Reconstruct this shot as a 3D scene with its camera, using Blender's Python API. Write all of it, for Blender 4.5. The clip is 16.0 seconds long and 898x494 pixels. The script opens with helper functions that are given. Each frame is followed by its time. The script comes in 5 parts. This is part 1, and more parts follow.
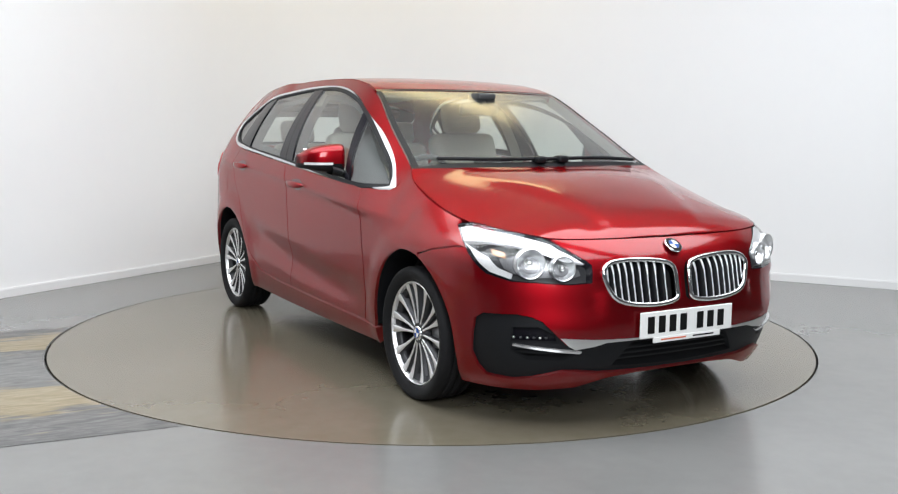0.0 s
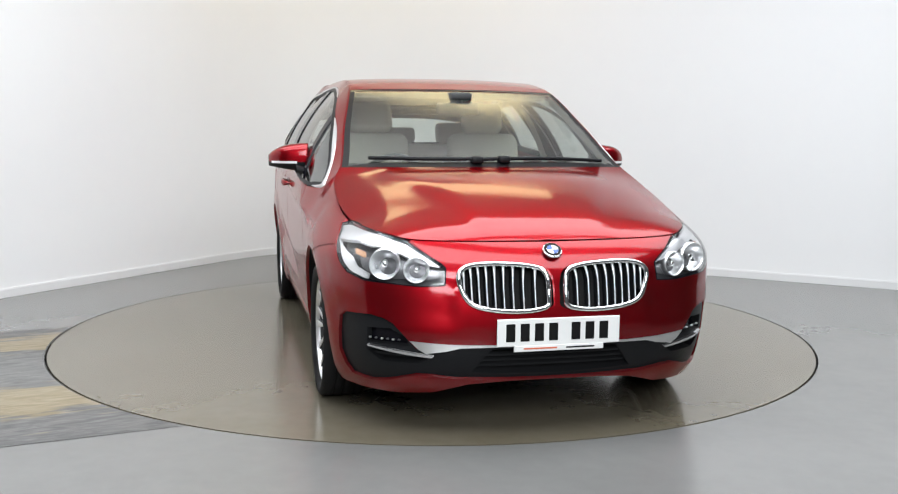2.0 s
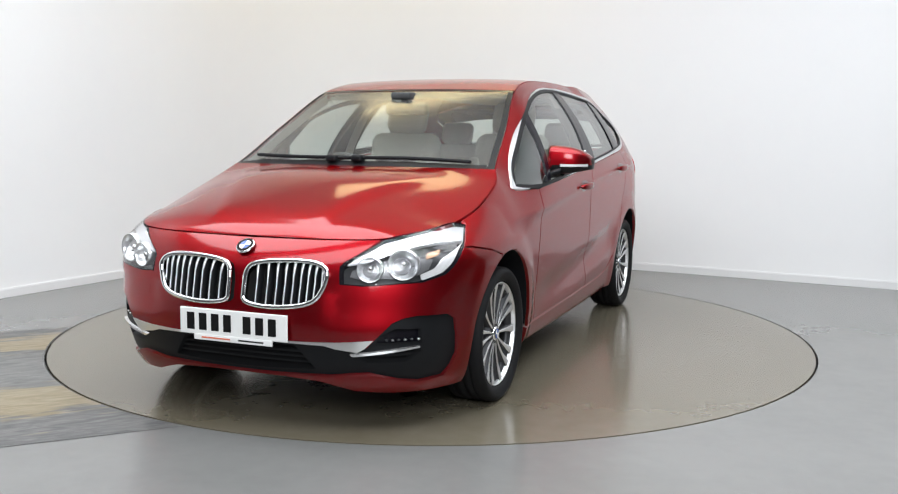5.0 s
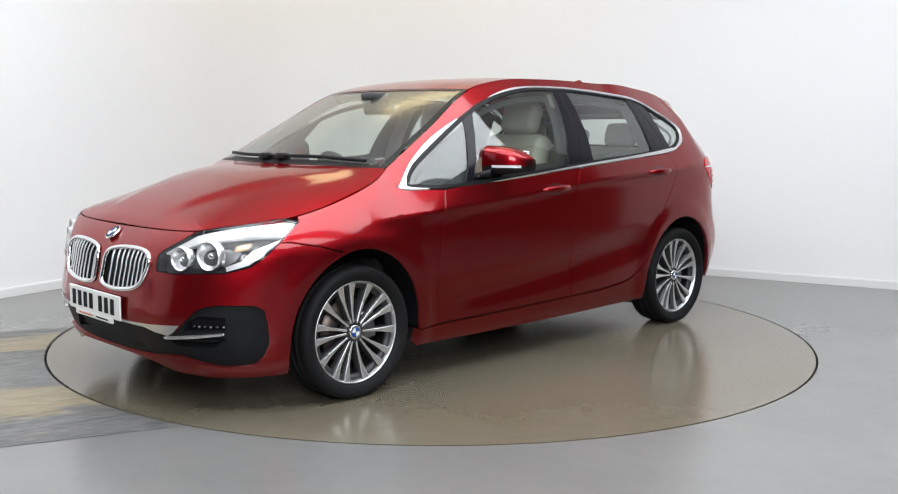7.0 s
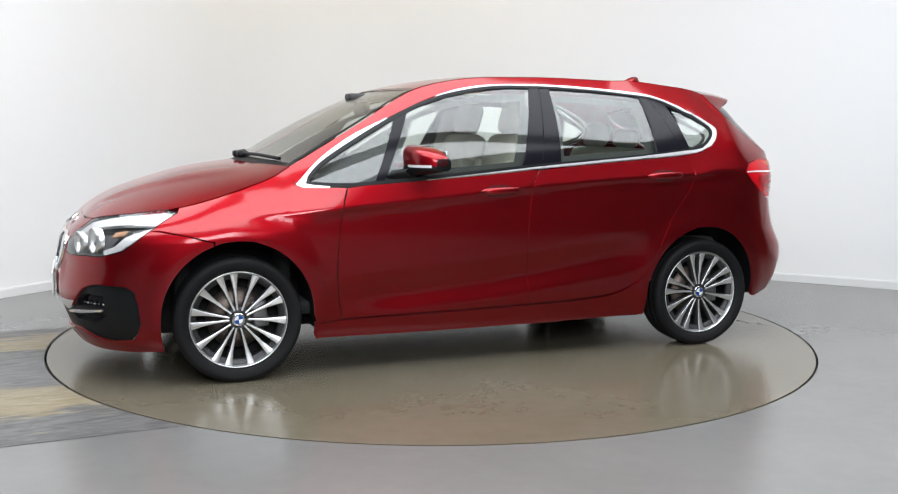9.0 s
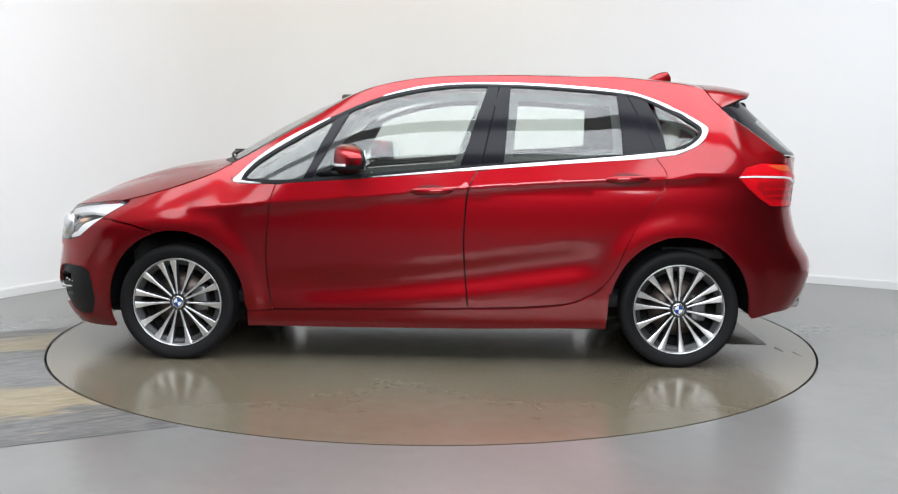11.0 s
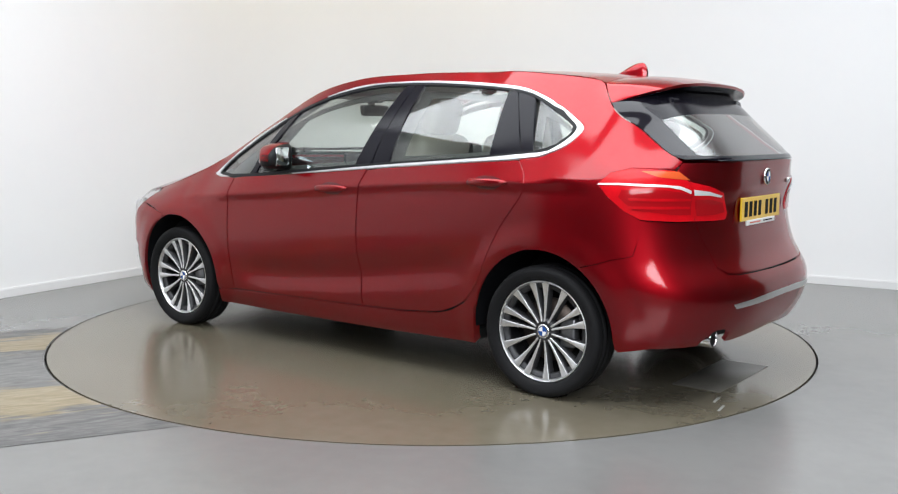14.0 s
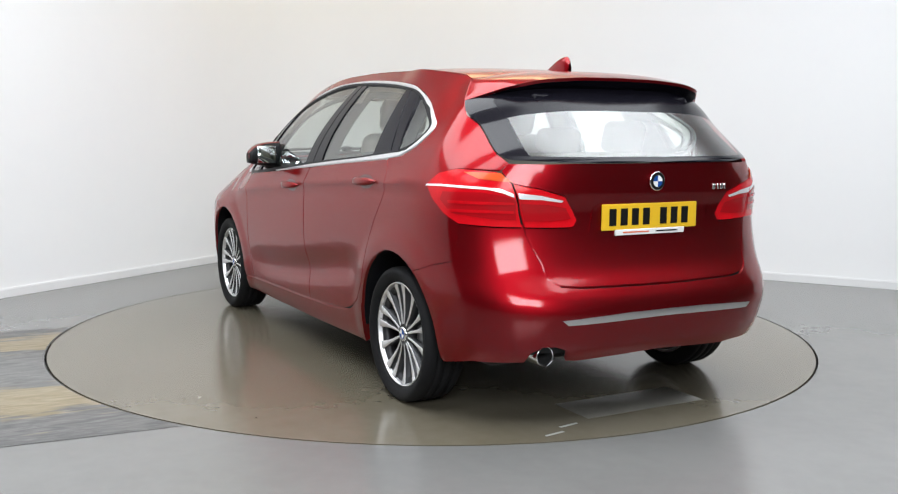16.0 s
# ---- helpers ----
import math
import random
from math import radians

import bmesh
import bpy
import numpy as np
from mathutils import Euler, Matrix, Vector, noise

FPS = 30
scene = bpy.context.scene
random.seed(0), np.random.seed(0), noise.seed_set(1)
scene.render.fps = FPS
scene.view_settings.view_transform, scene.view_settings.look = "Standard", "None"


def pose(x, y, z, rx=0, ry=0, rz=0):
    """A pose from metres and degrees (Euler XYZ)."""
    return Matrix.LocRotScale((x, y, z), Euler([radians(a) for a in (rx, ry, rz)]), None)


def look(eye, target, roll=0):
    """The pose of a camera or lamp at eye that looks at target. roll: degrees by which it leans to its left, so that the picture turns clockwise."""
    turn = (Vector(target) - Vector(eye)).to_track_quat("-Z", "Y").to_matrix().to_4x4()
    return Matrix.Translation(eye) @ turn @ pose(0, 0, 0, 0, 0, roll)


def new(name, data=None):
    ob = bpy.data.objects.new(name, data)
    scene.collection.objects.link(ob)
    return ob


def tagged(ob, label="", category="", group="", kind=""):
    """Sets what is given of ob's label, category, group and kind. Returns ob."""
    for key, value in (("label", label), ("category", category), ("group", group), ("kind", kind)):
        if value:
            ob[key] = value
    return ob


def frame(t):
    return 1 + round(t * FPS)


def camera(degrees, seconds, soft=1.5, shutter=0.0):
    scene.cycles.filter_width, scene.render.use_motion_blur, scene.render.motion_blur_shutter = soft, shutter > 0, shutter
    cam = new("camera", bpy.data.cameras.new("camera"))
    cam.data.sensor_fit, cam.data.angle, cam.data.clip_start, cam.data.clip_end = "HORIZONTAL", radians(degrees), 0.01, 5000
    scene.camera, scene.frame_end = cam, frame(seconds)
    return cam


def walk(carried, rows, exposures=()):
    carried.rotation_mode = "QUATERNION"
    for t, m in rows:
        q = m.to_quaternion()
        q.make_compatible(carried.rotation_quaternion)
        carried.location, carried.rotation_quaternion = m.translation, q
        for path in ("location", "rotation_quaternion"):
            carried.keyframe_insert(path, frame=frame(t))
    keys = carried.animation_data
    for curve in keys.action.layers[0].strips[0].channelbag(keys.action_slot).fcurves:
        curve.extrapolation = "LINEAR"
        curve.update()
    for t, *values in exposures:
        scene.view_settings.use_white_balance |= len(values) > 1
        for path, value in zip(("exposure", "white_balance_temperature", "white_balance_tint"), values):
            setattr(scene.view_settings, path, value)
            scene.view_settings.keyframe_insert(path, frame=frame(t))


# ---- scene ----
cam = camera(49.75, 16.0, 1.2)
EYE = look((0, -5.951, 1.243), (0.01509, -4.95845, 1.12212), 0.496)
walk(cam, [(0, EYE), (16.0, EYE)])

# ---- light ----
world = bpy.data.worlds.new("world")
scene.world = world
world.use_nodes = True
world.node_tree.nodes["Background"].inputs[0].default_value = (1, 1, 1, 1)
world.node_tree.nodes["Background"].inputs[1].default_value = 0.05
scene.view_settings.exposure = 0.0


def area_lamp(name, x, y, z, sx, sy, watts, colour=(1, 1, 1), aim=None):
    d = bpy.data.lights.new(name, "AREA")
    d.shape, d.size, d.size_y, d.energy, d.color = "RECTANGLE", sx, sy, watts, colour
    ob = new(name, d)
    ob.matrix_basis = look((x, y, z), aim or (x, y + .001, 0))
    return ob


COOL = (.91, .955, 1)
for y in (-3.6, -1.0):
    area_lamp("ceiling_panel_light", 0.5, y, 4.3, 8.4, 2.0, 284, COOL)
area_lamp("warm_strip_light", 0.1, 2.75, 4.28, 2.8, .9, 30, (1, .82, .42))
area_lamp("front_strip_light", 0.5, -6.5, 2.6, 2.5, 1.7, 176, COOL, (.1, 0, .8))


# ---- materials ----
def material(name, colour, rough=.5, metal=0.0, coat=0.0, grain=0.0, scale=40.0, bump=0.0, second=None, stain=2.0, spec=.5):
    m = bpy.data.materials.new(name)
    m.use_nodes = True
    n, l = m.node_tree.nodes, m.node_tree.links
    b = n["Principled BSDF"]
    b.inputs["Base Color"].default_value = (*colour, 1)
    b.inputs["Roughness"].default_value = rough
    b.inputs["Metallic"].default_value = metal
    b.inputs["Coat Weight"].default_value = coat
    b.inputs["Coat Roughness"].default_value = .04
    b.inputs["Specular IOR Level"].default_value = spec
    if grain or bump or second:
        tc = n.new("ShaderNodeTexCoord")
        fine = n.new("ShaderNodeTexNoise")
        fine.inputs["Scale"].default_value, fine.inputs["Detail"].default_value = scale, 5
        l.new(tc.outputs["Object"], fine.inputs["Vector"])
        if second or grain:
            big = n.new("ShaderNodeTexNoise")
            big.inputs["Scale"].default_value, big.inputs["Detail"].default_value = stain, 6
            l.new(tc.outputs["Object"], big.inputs["Vector"])
            add = n.new("ShaderNodeMath")
            add.operation = "MULTIPLY_ADD"
            l.new(fine.outputs["Fac"], add.inputs[0])
            add.inputs[1].default_value = .35
            l.new(big.outputs["Fac"], add.inputs[2])
            r = n.new("ShaderNodeValToRGB")
            c2 = second or tuple(c * (1 - grain) for c in colour)
            r.color_ramp.elements[0].position, r.color_ramp.elements[0].color = .48, (*c2, 1)
            r.color_ramp.elements[1].position, r.color_ramp.elements[1].color = .82, (*colour, 1)
            l.new(add.outputs[0], r.inputs[0])
            l.new(r.outputs[0], b.inputs["Base Color"])
        if bump:
            bp = n.new("ShaderNodeBump")
            bp.inputs["Strength"].default_value, bp.inputs["Distance"].default_value = bump, .003
            l.new(fine.outputs["Fac"], bp.inputs["Height"])
            l.new(bp.outputs[0], b.inputs["Normal"])
    return m


def glass(name, tint, ior=1.45, rough=0.0, rise=3.2):
    m = bpy.data.materials.new(name)
    m.use_nodes = True
    n, l = m.node_tree.nodes, m.node_tree.links
    n.remove(n["Principled BSDF"])
    t, g, f, pw, ma, mix = (n.new("ShaderNode" + k) for k in ("BsdfTransparent", "BsdfGlossy", "LayerWeight", "Math", "Math", "MixShader"))
    t.inputs[0].default_value = (*tint, 1)
    g.inputs["Roughness"].default_value = rough
    pw.operation, pw.inputs[1].default_value = "POWER", rise
    ma.operation, ma.inputs[1].default_value, ma.inputs[2].default_value = "MULTIPLY_ADD", .9, ((ior - 1) / (ior + 1))**2 * 1.6
    f.inputs["Blend"].default_value = .5
    l.new(f.outputs["Facing"], pw.inputs[0])
    l.new(pw.outputs[0], ma.inputs[0])
    l.new(ma.outputs[0], mix.inputs[0])
    l.new(t.outputs[0], mix.inputs[1])
    l.new(g.outputs[0], mix.inputs[2])
    l.new(mix.outputs[0], n["Material Output"].inputs[0])
    return m


def paint():
    """Metallic red paint: flakes under a clear coat."""
    m = material("red_paint", (.25, .0024, .0068), .43, 1.0, 1.0)
    n, l = m.node_tree.nodes, m.node_tree.links
    b = n["Principled BSDF"]
    tc, v, bp = n.new("ShaderNodeTexCoord"), n.new("ShaderNodeTexVoronoi"), n.new("ShaderNodeBump")
    v.inputs["Scale"].default_value = 900
    l.new(tc.outputs["Object"], v.inputs["Vector"])
    bp.inputs["Strength"].default_value, bp.inputs["Distance"].default_value = .08, .001
    l.new(v.outputs["Distance"], bp.inputs["Height"])
    l.new(bp.outputs[0], b.inputs["Normal"])
    b.inputs["Coat IOR"].default_value = 1.45
    b.inputs["Coat Roughness"].default_value = .10
    b.inputs["Specular Tint"].default_value = (.75, .07, .07, 1)
    return m


RED = paint()
CHROME = material("chrome", (.80, .80, .81), .07, 1.0)
TRIM = material("bright_window_trim", (.78, .78, .79), .40, 1.0)
SATIN = material("satin_trim", (.75, .75, .74), .28, 1.0)
BLACK = material("black_plastic", (.009, .0095, .011), .46, 0, 0, .3, 300, .12, spec=.2)
GLOSSBLACK = material("gloss_black", (.007, .0065, .010), .15, 0, 0, spec=.16)
DARK = material("dark_void", (.006, .006, .006), .9)
RUBBER = material("tyre_rubber", (.009, .009, .010), .70, 0, 0, .35, 60, .3, spec=.2)
REARGLASS = glass("rear_window_glass", (.80, .86, .83), 1.8, .18, 3.2)
FINBLACK = material("black_glass_fin", (.007, .0065, .010), .06, 0, 0, spec=.36)
GLASS = glass("window_glass", (.86, .915, .88), 1.6, .04, 3.0)
SCREEN = glass("windscreen_glass", (.86, .92, .88), 1.5, .24, 2.7)
LENS = glass("lamp_lens", (.97, .97, .97), 1.4)
REDLENS = material("red_lens", (.62, .004, .010), .2, 0, .12, .25, 60, 0, (.50, .003, .008), 9, spec=.25)
DARKRED = material("dark_red_lens", (.36, .004, .008), .15, 0, .15, spec=.3)
AMBER = material("amber_lens", (.58, .085, .02), .18, 0, .3, spec=.3)
PALEAMBER = material("clear_amber", (.62, .36, .22), .25, .3, .3)
REFLECT = material("lamp_reflector", (.90, .91, .92), .32, 1.0)
LIGHTGUIDE = material("light_guide", (.90, .90, .91), .3, .35, .4)
BROW = material("brow_reflector", (.80, .80, .82), .34, .85, .5)
GREYBEZEL = material("grey_bezel", (.045, .046, .05), .35, 0, .3)
RIMFACE = material("machined_alloy", (.90, .90, .91), .40, 1.0, 0, .12, 200)
RIMDARK = material("grey_alloy", (.24, .24, .25), .38, .8)
SPOKESIDE = material("spoke_flank", (.045, .045, .048), .45, .5)
BRAKE = material("brake_iron", (.20, .16, .14), .45, .9, 0, .4, 80)
LEATHER = material("beige_leather", (.42, .395, .335), .55, 0, 0, .12, 120, .25)
SEATGREY = material("grey_seat_cloth", (.12, .12, .115), .8, 0, 0, .2, 200, .3)
LINING = material("frame_lining", (.035, .036, .034), .7, 0, 0, .15, 200, .2)
HEADLINE = material("headliner_cloth", (.44, .43, .39), .9, 0, 0, .1, 300, .2)
DASH = material("dash_plastic", (.035, .036, .038), .6, 0, 0, .25, 250, .3)
WHITEPLATE = material("white_plate", (.80, .80, .78), .35, 0, .3, .05, 30)
YELLOWPLATE = material("yellow_plate", (.78, .47, .02), .35, 0, .3, .08, 30)
INK = material("plate_ink", (.006, .006, .006), .6, spec=.15)
ORANGEINK = material("orange_ink", (.65, .16, .08), .5)
BLUE = material("badge_blue", (.010, .065, .28), .25, 0, .2)
WHITE = material("badge_white", (.8, .8, .8), .2, 0, .6)
SILVERTYPE = material("silver_badge", (.8, .8, .8), .25, 1.0)
WALL = material("white_wall_paint", (.80, .80, .80), .75, 0, 0, .03, 8, .05, (.785, .785, .79), .7)
SKIRTING = material("white_skirting", (.74, .74, .74), .4, 0, 0, .05, 10)
HALL = material("grey_hall_wall", (.05, .05, .052), .8, 0, 0, .2, 6, .05)
CEIL = material("ceiling_paint", (.80, .80, .80), .8, 0, 0, .05, 6)


def floor_material(name, base, second, rough):
    m = material(name, base, rough, 0, 0, 0, 12, 0, second, 1.1, .75)
    return m


FLOOR = floor_material("grey_floor_paint", (.172, .170, .165), (.148, .147, .143), .24)
TABLE = floor_material("grey_turntable_paint", (.146, .129, .097), (.120, .103, .071), .19)


# ---- small tools ----
def part(name, bm, mat, parent=None, label="", smooth=True):
    me = bpy.data.meshes.new(name)
    if smooth:
        for f in bm.faces:
            f.smooth = True
    lay = bm.verts.layers.float_vector.get("bend")
    lean_in = [tuple(v[lay]) for v in bm.verts] if lay else None
    bm.to_mesh(me)
    bm.free()
    if lean_in:
        me.normals_split_custom_set_from_vertices(lean_in)
    me.materials.append(mat)
    ob = new(name, me)
    if parent:
        ob.parent = parent
    if label:
        tagged(ob, label)
    return ob


def add_box(bm, x0, x1, y0, y1, z0, z1, bevel=0.0, segs=2, m=None):
    r = bmesh.ops.create_cube(bm, size=1)
    vs = r["verts"]
    bmesh.ops.transform(bm, verts=vs, matrix=(m or Matrix()) @ Matrix.LocRotScale(((x0 + x1) / 2, (y0 + y1) / 2, (z0 + z1) / 2), None, (x1 - x0, y1 - y0, z1 - z0)))
    if bevel:
        es = list({e for v in vs for e in v.link_edges})
        bmesh.ops.bevel(bm, geom=es, offset=bevel, segments=segs, profile=.5, affect="EDGES")


def box(*a, **k):
    bm = bmesh.new()
    add_box(bm, *a, **k)
    return bm


def lathe(profile, steps=64, bm=None, m=None):
    """A body of revolution about the local Y axis; profile rows are (radius, y)."""
    bm = bm or bmesh.new()
    m = m or Matrix()
    rings = []
    for r, y in profile:
        if r < 1e-6:
            rings.append([bm.verts.new(m @ Vector((0, y, 0)))])
        else:
            rings.append([bm.verts.new(m @ Vector((r * math.cos(2 * math.pi * i / steps), y, r * math.sin(2 * math.pi * i / steps)))) for i in range(steps)])
    for a, b in zip(rings, rings[1:]):
        for i in range(steps):
            j = (i + 1) % steps
            vs = [a[i % len(a)], a[j % len(a)], b[j % len(b)], b[i % len(b)]]
            vs = list(dict.fromkeys(vs))
            if len(vs) > 2:
                bm.faces.new(vs)
    bmesh.ops.recalc_face_normals(bm, faces=bm.faces)
    return bm


def grid_mesh(rows, bm=None, thick=0.0):
    """A sheet through rows of points."""
    bm = bm or bmesh.new()
    vs = [[bm.verts.new(p) for p in r] for r in rows]
    for a, b in zip(vs, vs[1:]):
        for i in range(len(a) - 1):
            bm.faces.new((a[i], a[i + 1], b[i + 1], b[i]))
    bmesh.ops.remove_doubles(bm, verts=bm.verts, dist=1e-5)
    bmesh.ops.dissolve_degenerate(bm, edges=bm.edges, dist=1e-6)
    return bm


def outward(bm, centre):
    s = sum((f.calc_center_median() - Vector(centre)).dot(f.normal) * f.calc_area() for f in bm.faces)
    if s < 0:
        bmesh.ops.reverse_faces(bm, faces=bm.faces)


def flange(bm, depth):
    """Turns the sheet's rim inwards, as pressed sheet metal is."""
    rim = [e for e in bm.edges if e.is_boundary]
    for e in rim:
        e.smooth = False
    inner = {}
    for e in rim:
        for v in e.verts:
            if v not in inner:
                inner[v] = None
    lay = bm.verts.layers.float_vector.get("bend")
    for v in list(inner):
        n = v[lay].copy() if lay else v.normal.copy()
        inner[v] = bm.verts.new(v.co - n * depth)
        if lay:
            inner[v][lay] = n
    for e in rim:
        f = e.link_faces[0]
        a, b = e.verts
        lp = next(lo for lo in f.loops if lo.edge == e)
        if lp.vert == a:
            a, b = b, a
        bm.faces.new((a, b, inner[b], inner[a]))


def smooth_line(pts, n=8, closed=False):
    """A round curve through points of a drawing."""
    p = [Vector(a) for a in pts]
    out = []
    k = len(p)
    for i in range(k if closed else k - 1):
        a = p[(i - 1) % k] if closed or i else p[0] * 2 - p[1]
        b, c = p[i], p[(i + 1) % k]
        d = p[(i + 2) % k] if closed or i + 2 < k else p[-1] * 2 - p[-2]
        for j in range(n):
            t = j / n
            out.append(.5 * ((2 * b) + (c - a) * t + (2 * a - 5 * b + 4 * c - d) * t * t + (3 * b - a - 3 * c + d) * t**3))
    if not closed:
        out.append(p[-1])
    return [tuple(v) for v in out]


def inside(pt, poly):
    x, y = pt
    r = False
    for (ax, ay), (bx, by) in zip(poly, poly[1:] + poly[:1]):
        if (ay > y) != (by > y) and x < (bx - ax) * (y - ay) / (by - ay) + ax:
            r = not r
    return r


def near_edge(pt, loops, d):
    p = np.array(pt)
    for arr in loops:
        if np.min(np.sum((arr - p)**2, axis=1)) < d * d:
            return True
    return False


def sheet(surface, outline, holes=(), step=.03, depth=.015, lift=0.0, inset=.0, rows=()):
    """A pressed panel: an outline in the surface's own two coordinates, filled with an even net and laid on the surface."""
    from mathutils import geometry

    def spaced(loop):
        out = []
        for a, b in zip(loop, loop[1:] + loop[:1]):
            d = math.dist(a, b)
            k = max(1, int(d / (step * .7)))
            out += [(a[0] + (b[0] - a[0]) * i / k, a[1] + (b[1] - a[1]) * i / k) for i in range(k) if d > 1e-6]
        return out

    def pull(loop, amount):
        n, area = len(loop), sum(a[0] * b[1] - b[0] * a[1] for a, b in zip(loop, loop[1:] + loop[:1]))
        s = 1 if area > 0 else -1
        out = []
        for i, p in enumerate(loop):
            a, b = loop[i - 1], loop[(i + 1) % n]
            tx, ty = b[0] - a[0], b[1] - a[1]
            k = math.hypot(tx, ty) or 1
            out.append((p[0] - s * ty / k * amount, p[1] + s * tx / k * amount))
        return out

    loops = [spaced(list(outline))] + [spaced(list(h)) for h in holes]
    if inset:
        loops = [pull(loops[0], inset)] + [pull(h, -inset) for h in loops[1:]]
    arrs = [np.array(lp) for lp in loops]
    pts, edges = [], []
    for lp in loops:
        o = len(pts)
        pts += lp
        edges += [(o + i, o + (i + 1) % len(lp)) for i in range(len(lp))]
    lo, hi = arrs[0].min(0), arrs[0].max(0)
    cand = [(lo[0] + step * (i + .5 * (j % 2)), lo[1] + step * .87 * j) for j in range(int((hi[1] - lo[1]) / step / .87) + 2) for i in range(int((hi[0] - lo[0]) / step) + 2)]
    cand = [tuple(r) for r in rows] + [c for c in cand if not rows or np.min(np.sum((np.array(rows) - c)**2, axis=1)) > (step * .5)**2]
    for c in cand:
        if inside(c, loops[0]) and not any(inside(c, h) for h in loops[1:]) and not near_edge(c, arrs, step * .45):
            pts.append(c)
    v2, _, faces, *_ = geometry.delaunay_2d_cdt([Vector(p) for p in pts], edges, [], 0, 1e-6)
    bm = bmesh.new()
    lay = bm.verts.layers.float_vector.new("bend")
    vs, e = [], .003
    for a, b in v2:
        p = Vector(surface(a, b))
        n = (Vector(surface(a + e, b)) - Vector(surface(a - e, b))).cross(Vector(surface(a, b + e)) - Vector(surface(a, b - e)))
        if n.length < 1e-12:
            n = Vector((p.x, p.y, 0))
        n.normalize()
        out = Vector((p.x * .5, p.y, (p.z - .6) * .6))
        if n.dot(out) < 0:
            n.negate()
        v = bm.verts.new(p + n * lift)
        v[lay] = n
        vs.append(v)
    for f in faces:
        c = (sum(v2[i][0] for i in f) / len(f), sum(v2[i][1] for i in f) / len(f))
        if inside(c, loops[0]) and not any(inside(c, h) for h in loops[1:]):
            bm.faces.new([vs[i] for i in f])
    bmesh.ops.delete(bm, geom=[v for v in bm.verts if not v.link_faces], context="VERTS")
    bm.normal_update()
    flip = sum(f.normal.dot(f.verts[0][lay]) * f.calc_area() for f in bm.faces) < 0
    if flip:
        bmesh.ops.reverse_faces(bm, faces=bm.faces)
    bm.normal_update()
    if depth:
        flange(bm, depth)
    return bm


def mirrored(bm):
    b = bm.copy()
    bmesh.ops.transform(b, matrix=Matrix.Diagonal((1, -1, 1, 1)), verts=b.verts)
    lay = b.verts.layers.float_vector.get("bend")
    if lay:
        for v in b.verts:
            n = v[lay]
            v[lay] = (n[0], -n[1], n[2])
    bmesh.ops.reverse_faces(b, faces=b.faces)
    return b


def pair(name, bm, mat, parent, label=""):
    """The same panel on both flanks."""
    other = mirrored(bm)
    return part(name, bm, mat, parent, label), part(name, other, mat, parent, label)


